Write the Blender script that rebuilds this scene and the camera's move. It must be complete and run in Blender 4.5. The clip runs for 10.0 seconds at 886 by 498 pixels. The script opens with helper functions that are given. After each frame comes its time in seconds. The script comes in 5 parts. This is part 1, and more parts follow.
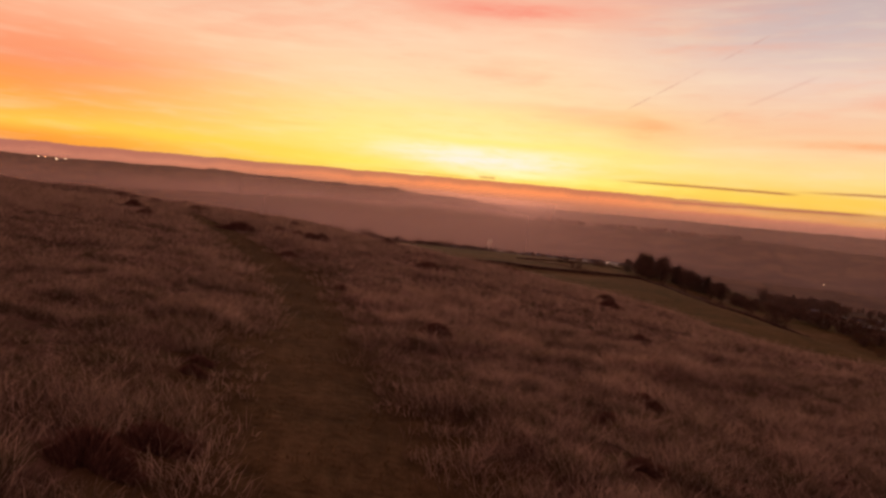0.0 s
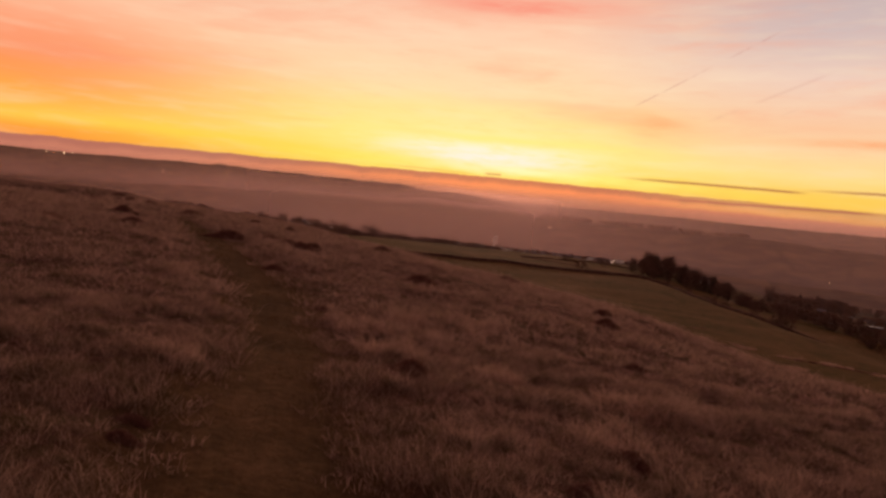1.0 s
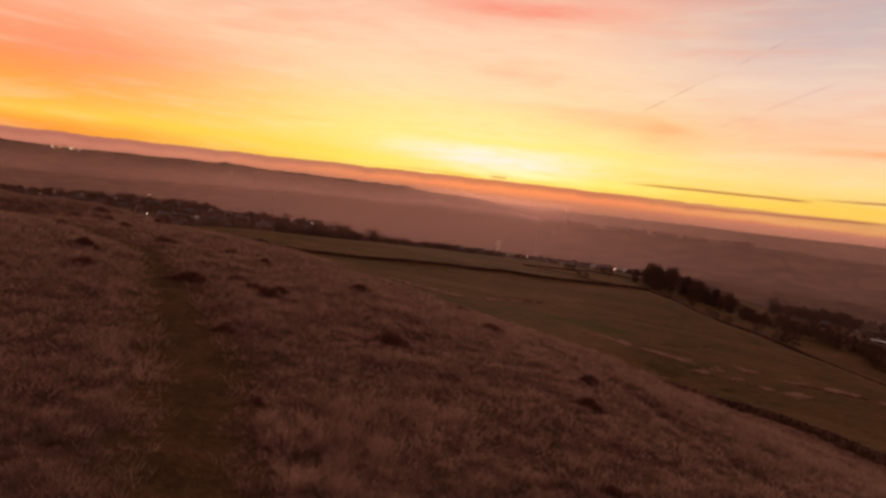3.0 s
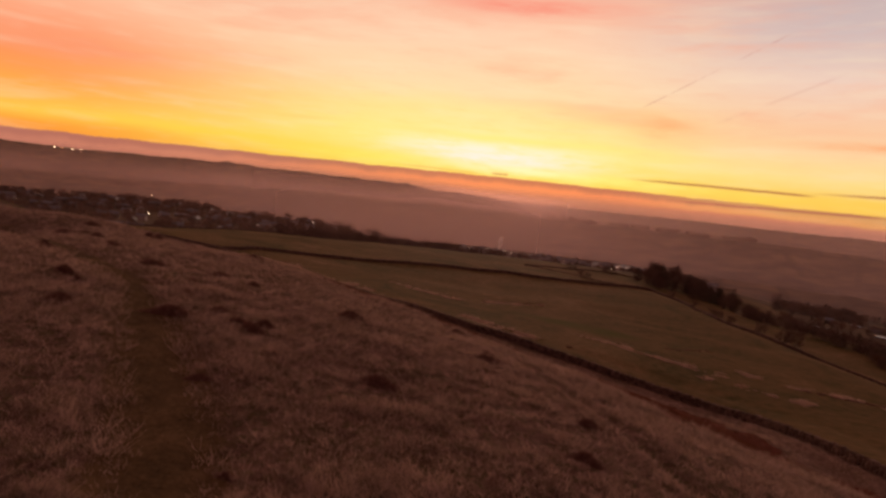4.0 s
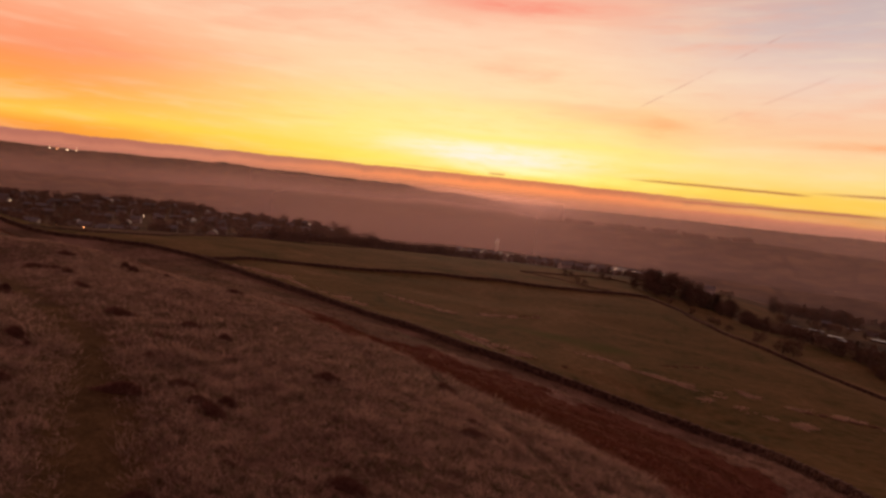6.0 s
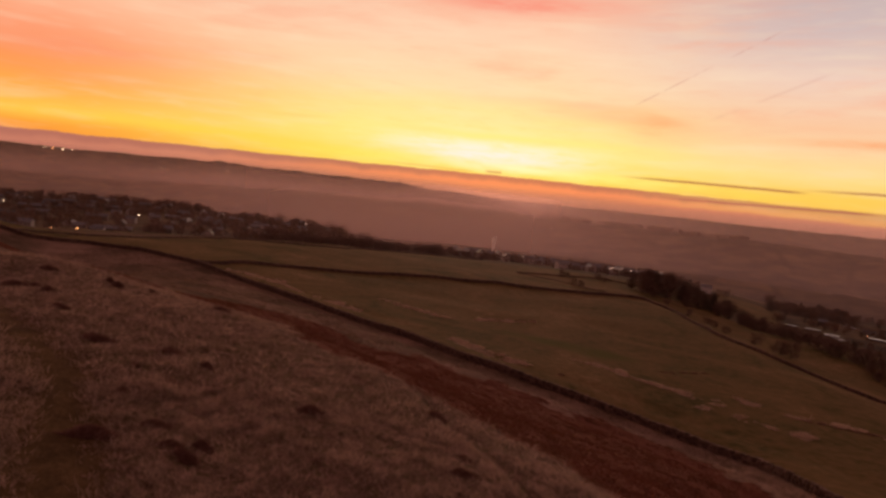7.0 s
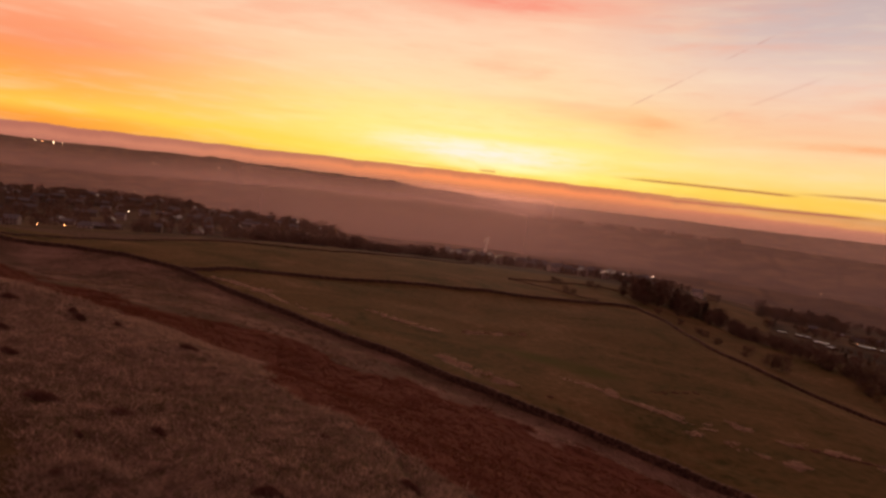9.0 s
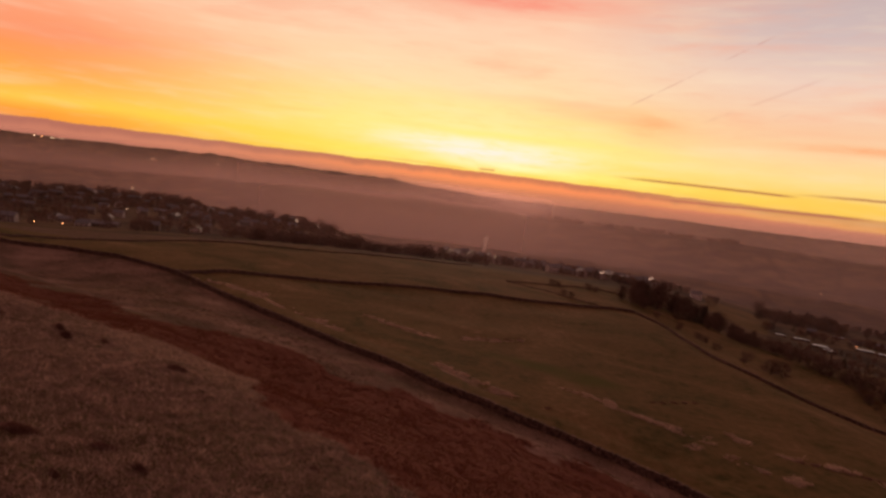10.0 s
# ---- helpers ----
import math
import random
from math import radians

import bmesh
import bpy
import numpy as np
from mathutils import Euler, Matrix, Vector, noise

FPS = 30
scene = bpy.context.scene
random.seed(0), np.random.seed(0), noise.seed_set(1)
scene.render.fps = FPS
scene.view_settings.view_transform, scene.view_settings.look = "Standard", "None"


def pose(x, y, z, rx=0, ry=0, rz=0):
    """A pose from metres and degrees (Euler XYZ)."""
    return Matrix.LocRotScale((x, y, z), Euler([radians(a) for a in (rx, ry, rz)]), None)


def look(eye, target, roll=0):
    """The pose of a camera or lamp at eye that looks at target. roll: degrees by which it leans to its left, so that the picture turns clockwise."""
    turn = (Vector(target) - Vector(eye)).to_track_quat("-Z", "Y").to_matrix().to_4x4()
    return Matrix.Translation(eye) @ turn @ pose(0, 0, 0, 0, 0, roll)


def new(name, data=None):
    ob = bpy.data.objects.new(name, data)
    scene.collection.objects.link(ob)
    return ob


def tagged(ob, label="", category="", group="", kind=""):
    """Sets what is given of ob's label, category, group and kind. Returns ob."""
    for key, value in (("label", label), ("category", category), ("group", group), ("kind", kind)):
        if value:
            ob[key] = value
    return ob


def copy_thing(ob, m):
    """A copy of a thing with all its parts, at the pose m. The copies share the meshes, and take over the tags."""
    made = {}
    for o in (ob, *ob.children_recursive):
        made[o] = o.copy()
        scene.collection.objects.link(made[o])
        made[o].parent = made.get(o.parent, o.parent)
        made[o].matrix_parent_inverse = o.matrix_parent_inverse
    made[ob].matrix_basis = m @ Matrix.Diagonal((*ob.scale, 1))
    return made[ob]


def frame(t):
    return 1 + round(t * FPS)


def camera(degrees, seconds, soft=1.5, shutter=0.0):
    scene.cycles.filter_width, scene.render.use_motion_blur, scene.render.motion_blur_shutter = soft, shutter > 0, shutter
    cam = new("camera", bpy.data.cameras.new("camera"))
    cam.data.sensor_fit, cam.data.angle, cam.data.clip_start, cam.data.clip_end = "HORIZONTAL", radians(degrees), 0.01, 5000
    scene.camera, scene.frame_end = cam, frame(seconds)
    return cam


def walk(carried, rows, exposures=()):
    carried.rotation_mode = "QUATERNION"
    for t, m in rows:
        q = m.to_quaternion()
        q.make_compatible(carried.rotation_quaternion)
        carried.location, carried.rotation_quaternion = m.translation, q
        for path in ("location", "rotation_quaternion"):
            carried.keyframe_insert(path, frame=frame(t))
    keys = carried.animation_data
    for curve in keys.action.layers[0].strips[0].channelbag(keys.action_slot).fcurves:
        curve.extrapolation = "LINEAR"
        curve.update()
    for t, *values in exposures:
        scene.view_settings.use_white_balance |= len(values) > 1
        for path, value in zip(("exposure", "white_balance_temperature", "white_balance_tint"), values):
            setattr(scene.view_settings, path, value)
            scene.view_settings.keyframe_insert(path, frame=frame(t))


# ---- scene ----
cam = camera(71.6, 10.0, soft=2.8)
PATH = [
    (0, (0.126, -0.43, 1.582), (0.143, 1.561, 1.395), 5.1),
    (0.5, (0.354, -0.096, 1.813), (0.356, 1.896, 1.632), 5.2),
    (1, (0.522, 0.295, 2.082), (0.522, 2.285, 1.882), 5.4),
    (1.5, (0.704, 0.704, 2.458), (0.703, 2.694, 2.255), 5.4),
    (2, (0.908, 1.201, 2.902), (0.905, 3.19, 2.695), 5.7),
    (2.5, (1.118, 1.7, 3.354), (1.109, 3.689, 3.145), 6.2),
    (2.7, (1.197, 1.897, 3.44), (1.185, 3.888, 3.247), 6.5),
    (4, (1.528, 3.284, 4.708), (1.509, 5.274, 4.504), 6.0),
    (4.5, (1.644, 3.768, 5.202), (1.626, 5.758, 4.999), 5.9),
    (5, (1.621, 4.538, 5.641), (1.605, 6.528, 5.44), 5.9),
    (5.5, (1.701, 5.005, 6.199), (1.688, 6.995, 5.997), 6.0),
    (7, (1.996, 6.561, 7.745), (1.997, 8.55, 7.537), 5.8),
    (7.5, (2.133, 7.228, 8.256), (2.14, 9.217, 8.043), 6.4),
    (8, (2.26, 7.615, 8.83), (2.273, 9.603, 8.616), 6.9),
    (8.5, (2.392, 8.205, 9.374), (2.41, 10.194, 9.163), 6.9),
    (9, (2.386, 8.932, 9.867), (2.411, 10.921, 9.656), 6.6),
    (9.5, (2.461, 9.44, 10.458), (2.488, 11.428, 10.245), 6.6),
    (10, (2.433, 10.029, 11.001), (2.462, 12.017, 10.785), 7.0),
]
walk(cam, [(t, look(eye, target, roll)) for t, eye, target, roll in PATH])

# ---- world: dawn sky ----


def lin(r, g, b):
    """Linear colour from 0-255 display values."""
    return tuple(((v / 255 + 0.055) / 1.055) ** 2.4 if v > 10 else v / 255 / 12.92 for v in (r, g, b)) + (1.0,)


class Nodes:
    """Short hand for wiring a node tree."""

    def __init__(self, tree):
        self.tree = tree
        tree.nodes.clear()

    def add(self, kind, **props):
        n = self.tree.nodes.new(kind)
        for k, v in props.items():
            if k == "operation":
                n.operation = v
            elif k == "blend_type":
                n.blend_type = v
            elif k == "data_type":
                n.data_type = v
            elif k == "noise_dimensions":
                n.noise_dimensions = v
        return n

    def put(self, socket, v):
        if isinstance(v, bpy.types.NodeSocket):
            self.tree.links.new(v, socket)
        elif v is not None:
            socket.default_value = v

    def math(self, op, a, b=None, clamp=False):
        n = self.add("ShaderNodeMath", operation=op)
        n.use_clamp = clamp
        self.put(n.inputs[0], a)
        self.put(n.inputs[1], b)
        return n.outputs[0]

    def xyz(self, x, y, z=0.0):
        n = self.add("ShaderNodeCombineXYZ")
        for s, v in zip(n.inputs, (x, y, z)):
            self.put(s, v)
        return n.outputs[0]

    def split(self, v):
        n = self.add("ShaderNodeSeparateXYZ")
        self.put(n.inputs[0], v)
        return n.outputs

    def step(self, v, a, b, lo=0.0, hi=1.0):
        n = self.add("ShaderNodeMapRange")
        n.interpolation_type = "SMOOTHSTEP"
        for s, w in zip(n.inputs[:5], (v, a, b, lo, hi)):
            self.put(s, w)
        return n.outputs[0]

    def gauss(self, v, centre, width):
        d = self.math("DIVIDE", self.math("SUBTRACT", v, centre), width)
        return self.math("EXPONENT", self.math("MULTIPLY", self.math("MULTIPLY", d, d), -1.0))

    def noise(self, vec, scale=1.0, detail=4.0, rough=0.55, distort=0.0):
        n = self.add("ShaderNodeTexNoise")
        self.put(n.inputs["Vector"], vec)
        n.inputs["Scale"].default_value = scale
        n.inputs["Detail"].default_value = detail
        n.inputs["Roughness"].default_value = rough
        n.inputs["Distortion"].default_value = distort
        return n.outputs["Fac"]

    def ramp(self, v, stops):
        n = self.add("ShaderNodeValToRGB")
        self.put(n.inputs[0], v)
        el = n.color_ramp.elements
        while len(el) < len(stops):
            el.new(0.5)
        for e, (p, c) in zip(el, stops):
            e.position, e.color = p, c if len(c) == 4 else (*c, 1.0)
        return n.outputs[0]

    def mix(self, f, a, b, blend="MIX"):
        n = self.add("ShaderNodeMix", data_type="RGBA", blend_type=blend)
        self.put(n.inputs[0], f)
        self.put(n.inputs[6], a)
        self.put(n.inputs[7], b)
        return n.outputs[2]


def make_sky():
    world = bpy.data.worlds.new("dawn_sky")
    scene.world = world
    world.use_nodes = True
    k = Nodes(world.node_tree)
    way = k.add("ShaderNodeTexCoord").outputs["Generated"]
    dx, dy, dz = k.split(way)
    az = k.math("MULTIPLY", k.math("ARCTAN2", dx, dy), 57.2958)
    el = k.math("MULTIPLY", k.math("ARCSINE", dz), 57.2958)
    drift = k.math("SUBTRACT", k.noise(k.xyz(k.math("MULTIPLY", az, 0.05), k.math("MULTIPLY", el, 0.16)), 1.0, 3.0), 0.5)
    e2 = k.math("ADD", el, k.math("MULTIPLY", drift, 1.6))
    h = k.math("DIVIDE", k.math("MAXIMUM", e2, 0.0), 40.0, True)

    def band(*rows):
        return k.ramp(h, [(e / 40.0, lin(*c)) for e, c in rows])

    centre = band((0, (255, 200, 80)), (2.2, (255, 218, 84)), (4, (255, 230, 122)), (6.5, (255, 224, 142)), (9, (255, 219, 170)), (13, (255, 210, 175)), (17, (250, 193, 165)), (26, (196, 160, 150)), (40, (150, 138, 146)))
    left = band((0, (250, 140, 60)), (1.6, (255, 160, 58)), (2.7, (255, 198, 78)), (4.2, (255, 172, 72)), (6.5, (255, 152, 88)), (9, (255, 156, 112)), (12, (255, 188, 152)), (26, (190, 155, 150)), (40, (146, 134, 144)))
    right = band((0, (250, 175, 85)), (2.2, (255, 206, 92)), (3.4, (255, 220, 140)), (5.5, (254, 212, 162)), (8, (250, 202, 166)), (11, (240, 206, 188)), (14.5, (212, 188, 184)), (22, (180, 162, 166)), (40, (140, 134, 146)))
    west = band((0, (136, 92, 86)), (5, (154, 102, 96)), (12, (152, 103, 98)), (20, (144, 99, 96)), (30, (142, 97, 94)), (40, (140, 95, 90)))
    sky = k.mix(k.step(az, -38, -6), left, centre)
    sky = k.mix(k.step(az, 6, 31), sky, right)
    # high thin salmon cloud, drawn out along the horizon
    streak = k.noise(k.xyz(k.math("MULTIPLY", az, 0.045), k.math("ADD", k.math("MULTIPLY", el, 0.30), k.math("MULTIPLY", az, -0.012)), 3.7), 1.0, 5.0, 0.6, 0.4)
    cover = k.math("MULTIPLY", k.step(streak, 0.47, 0.68), k.step(el, 4.5, 8.0))
    sky = k.mix(k.math("MULTIPLY", cover, 0.34), sky, lin(252, 165, 130))
    fine = k.noise(k.xyz(k.math("MULTIPLY", az, 0.12), k.math("MULTIPLY", el, 0.85), 9.1), 1.0, 3.0, 0.55)
    sky = k.mix(k.math("MULTIPLY", k.step(fine, 0.45, 0.75), 0.22), sky, lin(255, 232, 196))
    ripple = k.noise(k.xyz(k.math("ADD", k.math("MULTIPLY", az, 0.30), k.math("MULTIPLY", streak, 1.5)), k.math("MULTIPLY", el, 1.7), 5.3), 1.0, 5.0, 0.62)
    sky = k.mix(k.math("MULTIPLY", k.step(ripple, 0.5, 0.72), 0.08), sky, lin(255, 236, 200))
    sky = k.mix(k.math("MULTIPLY", k.math("MULTIPLY", k.step(ripple, 0.48, 0.28), k.step(el, 2.5, 6.0)), 0.09), sky, lin(240, 150, 112))
    # salmon bars overhead, orange drifts above the glow and yellow streaks low down
    tatter = k.step(k.math("ADD", k.math("MULTIPLY", fine, 0.5), k.math("MULTIPLY", ripple, 0.5)), 0.35, 0.58, 0.35, 1.1)
    for a, e, wa, we, s, c in (
        (4.5, 16.3, 8.0, 0.9, 0.8, (250, 142, 120)),
        (16, 18.3, 8.0, 0.9, 0.5, (250, 140, 118)),
        (-31.0, 7.7, 7.0, 1.1, 0.5, (252, 142, 104)),
        (-33.0, 5.6, 6.0, 0.6, 0.3, (252, 146, 84)),
        (7.5, 8.2, 6.0, 0.5, 0.4, (253, 186, 140)),
        (13.5, 7.4, 5.0, 0.75, 0.5, (253, 182, 126)),
        (17.8, 6.9, 2.6, 0.95, 0.75, (252, 172, 116)),
        (33.5, 6.1, 6.0, 0.38, 0.75, (253, 166, 112)),
        (31.0, 7.2, 7.0, 0.5, 0.35, (252, 182, 140)),
        (-14.0, 4.9, 2.6, 0.16, 0.25, (244, 176, 92)),
        (-3.5, 4.7, 2.2, 0.22, 0.3, (240, 186, 96)),
    ):
        f = k.math("MULTIPLY", k.gauss(az, a, wa), k.gauss(e2, e, we))
        sky = k.mix(k.math("MULTIPLY", k.math("MULTIPLY", f, s), tatter), sky, lin(*c))
    # glow where the sun is about to rise
    wisp = k.step(ripple, 0.34, 0.60, 0.55, 1.1)
    for a, e, wa, we, s, c in (
        (2.5, 3.2, 15.0, 2.7, 0.6, (255, 238, 128)),
        (3.0, 6.0, 11.0, 2.2, 0.38, (254, 236, 168)),
        (3.0, 3.5, 9.0, 1.4, 0.95, (253, 242, 206)),
        (4.0, 4.75, 11.0, 0.42, 0.55, (255, 233, 104)),
        (-20.0, 2.65, 13.0, 0.5, 0.55, (255, 212, 66)),
        (-7.0, 2.2, 7.0, 0.5, 0.6, (255, 232, 96)),
        (3.4, 3.0, 6.5, 0.7, 0.95, (251, 240, 228)),
        (6.5, 1.9, 5.0, 0.35, 0.8, (255, 250, 205)),
        (14.0, 1.75, 9.0, 0.42, 0.6, (255, 242, 128)),
        (27.0, 1.6, 8.0, 0.40, 0.5, (255, 216, 80)),
    ):
        f = k.math("MULTIPLY", k.gauss(az, a, wa), k.gauss(e2, e, we))
        sky = k.mix(k.math("MULTIPLY", k.math("MULTIPLY", f, s), wisp, True), sky, lin(*c))
    # vapour trails
    for a, e, b, g, w, s in ((15.4, 8.3, 22.0, 12.2, 0.07, 0.34), (22.6, 12.5, 26.9, 14.9, 0.07, 0.42), (21.8, 7.5, 31.0, 11.8, 0.12, 0.16), (27.0, 8.1, 29.0, 9.0, 0.08, 0.2)):
        n = math.hypot(b - a, g - e)
        ux, uy = (b - a) / n, (g - e) / n
        pa, pe = k.math("SUBTRACT", az, a), k.math("SUBTRACT", el, e)
        across = k.math("ADD", k.math("MULTIPLY", pa, -uy), k.math("MULTIPLY", pe, ux))
        along = k.math("ADD", k.math("MULTIPLY", pa, ux), k.math("MULTIPLY", pe, uy))
        f = k.math("MULTIPLY", k.gauss(across, 0.0, w), k.math("MULTIPLY", k.step(along, 0, 1.5), k.step(along, n - 2.0, n, 1.0, 0.0)))
        gap = k.step(k.noise(k.xyz(k.math("MULTIPLY", along, 0.5), e), 1.0, 2.0), 0.35, 0.55)
        sky = k.mix(k.math("MULTIPLY", k.math("MULTIPLY", f, s), gap), sky, lin(196, 128, 120))
    # thin dark bars of cloud low in the glow
    for a, b, e, rise, w, s in ((14.6, 30.4, 2.32, -0.006, 0.10, 0.86), (16.5, 35.6, 0.72, 0.016, 0.12, 0.86), (28.6, 48.0, 2.40, 0.02, 0.10, 0.8), (3.0, 4.8, 1.62, 0.0, 0.10, 0.62), (-6.0, 2.5, 1.62, -0.02, 0.07, 0.3)):
        wav = k.math("MULTIPLY", k.math("SUBTRACT", k.noise(k.xyz(k.math("MULTIPLY", az, 0.5), e), 1.0, 3.0), 0.5), 0.16)
        tilt = k.math("ADD", k.math("MULTIPLY", k.math("SUBTRACT", az, a), rise), e)
        f = k.math("MULTIPLY", k.gauss(k.math("SUBTRACT", k.math("ADD", el, wav), tilt), 0.0, w), k.math("MULTIPLY", k.step(az, a, a + 0.3 * (b - a)), k.step(az, b - 0.12 * (b - a), b, 1.0, 0.0)))
        sky = k.mix(k.math("MULTIPLY", f, s), sky, lin(168, 96, 72))
    # the low bank of cloud along the horizon
    lump = k.math("SUBTRACT", k.noise(k.xyz(k.math("MULTIPLY", az, 0.22), 2.0), 1.0, 5.0, 0.6), 0.5)
    top = k.math("ADD", k.math("MULTIPLY", lump, 0.55), k.math("SUBTRACT", 1.38, k.math("MULTIPLY", k.math("ABSOLUTE", k.math("SUBTRACT", az, 3.0)), 0.008)))
    under = k.math("SUBTRACT", top, el)
    warm = k.gauss(az, 6.0, 24.0)
    rim = k.mix(warm, lin(176, 108, 96), lin(186, 102, 86))
    body_c = k.mix(warm, lin(192, 122, 104), lin(242, 134, 92))
    foot = k.mix(warm, lin(176, 112, 100), lin(190, 112, 90))
    bank = k.mix(k.step(k.math("ADD", under, k.math("MULTIPLY", lump, 0.9)), 0.25, 0.85), rim, body_c)
    bank = k.mix(k.step(under, 0.75, 1.6), bank, foot)
    sky = k.mix(k.math("MULTIPLY", k.step(under, -0.04, 0.12, 0.0, 0.93), k.math("MAXIMUM", k.step(az, 14, 30, 1.0, 0.55), k.step(under, 0.6, 1.2))), sky, bank)
    # round to the west the dawn gives way to dusk-blue air, and below the horizon to dim land
    turn = k.math("ABSOLUTE", k.math("SUBTRACT", az, 2.0))
    sky = k.mix(k.step(turn, 45, 115), sky, west)
    sky = k.mix(k.step(el, 20, 55), sky, lin(144, 98, 90))
    sky = k.mix(k.step(el, -0.8, -3.0), sky, lin(96, 66, 58))
    air = k.add("ShaderNodeTexSky")
    air.sky_type = "NISHITA"
    air.sun_disc = False
    air.sun_elevation, air.sun_rotation = radians(1.5), radians(4.6)
    glow, blue, both, out = k.add("ShaderNodeBackground"), k.add("ShaderNodeBackground"), k.add("ShaderNodeAddShader"), k.add("ShaderNodeOutputWorld")
    k.put(glow.inputs[0], sky)
    glow.inputs[1].default_value = SKY
    k.put(blue.inputs[0], air.outputs[0])
    blue.inputs[1].default_value = 0.004
    k.put(both.inputs[0], glow.outputs[0])
    k.put(both.inputs[1], blue.outputs[0])
    k.put(out.inputs[0], both.outputs[0])


SKY = 1.0
make_sky()
sun_data = bpy.data.lights.new("sun", "SUN")
sun_data.energy, sun_data.angle, sun_data.color = 0.55, radians(14), (1.0, 0.56, 0.40)
sun = new("sun", sun_data)
sun.matrix_world = look((0, 0, 300), (-80, -1000, 220))

# ---- lie of the land ----


def sstep(a, b, x):
    t = np.clip((np.asarray(x, float) - a) / (b - a), 0, 1)
    return t * t * (3 - 2 * t)


def smin(a, b, w):
    m = np.minimum(a, b)
    return m - w * np.log(np.exp(-(a - m) / w) + np.exp(-(b - m) / w))


def grain(x, y, size, seed=0):
    """Smooth random relief of about -1 to 1, with lumps of that size."""
    x, y = np.asarray(x, float) / size, np.asarray(y, float) / size
    ix, iy = np.floor(x).astype(np.int64), np.floor(y).astype(np.int64)
    fx, fy = x - ix, y - iy
    fx, fy = fx * fx * (3 - 2 * fx), fy * fy * (3 - 2 * fy)

    def cell(i, j):
        v = np.sin((i % 4096) * 127.1 + (j % 4096) * 311.7 + seed * 74.7) * 43758.5453
        return 2 * (v - np.floor(v)) - 1

    return (cell(ix, iy) * (1 - fx) + cell(ix + 1, iy) * fx) * (1 - fy) + (cell(ix, iy + 1) * (1 - fx) + cell(ix + 1, iy + 1) * fx) * fy


def ridge(d, az, at, near, far, rise, a0, a1):
    """A long hill across the valley."""
    side = np.where(d < at, near, far)
    return rise * np.exp(-(((d - at) / side) ** 2)) * sstep(a0, a1, az)


HUMMOCKS = [(-62, 104, 20, -4.3), (-84, 118, 22, -6.55), (-46, 82, 12, -3.87), (-29, 49, 11, -0.6), (-14, 50, 11, 0.29), (-34, 66, 11, -2.45), (-12, 62, 10, -1.59), (3, 46, 10, 0.07), (12, 26, 8, 0.7), (-8, 30, 8, 0.13), (-50, 130, 22, 0.29), (10, 180, 30, 0.95), (15.5, 22.5, 8, -1.65), (25, 39, 7, -2.69), (4, 34.5, 6, -0.06), (-31, 42, 7, -1.14), (-30, 53, 6, 0.71), (-33, 51, 10, -0.24), (-6, 47, 8, 0.78), (1, 40, 7, 0.43), (-22, 62, 12, 0.98), (24, 62, 14, -1.4), (-18, 36, 9, -0.21), (-2, 12, 8, -0.22)]


def land(x, y):
    """Height of the ground without its small bumps."""
    x, y = np.asarray(x, float), np.asarray(y, float)
    d = np.hypot(x, y) + 1e-6
    az = np.degrees(np.arctan2(x, y))
    xn, yn = x * np.minimum(1, 420 / d), y * np.minimum(1, 420 / d)
    moor = smin(-5.3892 - 0.0806 * xn - 0.0375 * yn, 10.9846 - 0.4799 * xn - 0.5249 * yn, 1.9131)
    field = -15.5581 - 0.0289 * (xn - 10) - 0.0309 * (yn - 100) - 6.1937 * sstep(58, 92, xn)
    hill = -smin(-moor, -field, 11.5806)
    hill = hill - 5.0 * sstep(60, 130, -xn) * sstep(125, 160, yn)
    for cx, cy, w, h in HUMMOCKS:
        hill = hill + h * np.exp(-((xn - cx) ** 2 + (yn - cy) ** 2) / w**2)
    slope = np.interp(d, (150, 200, 250, 300, 350, 400, 450, 525, 600, 700, 800, 1000, 1180, 1400, 1600), (-15, -18, -21.5, -26, -32, -39, -45, -50.5, -55, -60, -64, -70, -79, -103, -108))
    slope = slope - sstep(20, 30, az) * (19 * sstep(140, 280, d) - 7 * sstep(330, 470, d)) * (1 - sstep(600, 1000, d))
    lip = 560 + 310 * (1 - sstep(-16, -3, az)) + 40 * sstep(20, 28, az)
    deep = sstep(-22, -17, az) * sstep(0, 190, d - lip) * (1 - sstep(1480, 1680, d))
    slope = slope * (1 - deep) - 120 * deep
    wob = grain(x, y, 420, 3)
    slope = slope + ridge(d, az + 3 * wob, 1750, 400, 260, 49 - 15 * (1 - sstep(-8, 3, az)), -24, -16) * (1 + 0.07 * grain(x, y, 260, 5))
    slope = slope + ridge(d, az, 2500, 300, 260, 55 - 6 * sstep(10, 34, az), -6, 3) * (1 + 0.10 * grain(x, y, 300, 6))
    slope = slope + ridge(d, -az, 3000, 900, 600, 107 - 10 * sstep(-21, -2, az), -9, 5) * (1 + 0.05 * grain(x, y, 350, 7) + 0.06 * np.exp(-(((az + 20.4) / 0.7) ** 2)))
    slope = slope + ridge(d, az, 4350, 700, 900, 51, -60, -50) * (1 + 0.06 * grain(x, y, 500, 8))
    ahead = sstep(190, 290, d) * (1 - sstep(62, 95, np.abs(az)))
    return hill * (1 - ahead) + slope * ahead


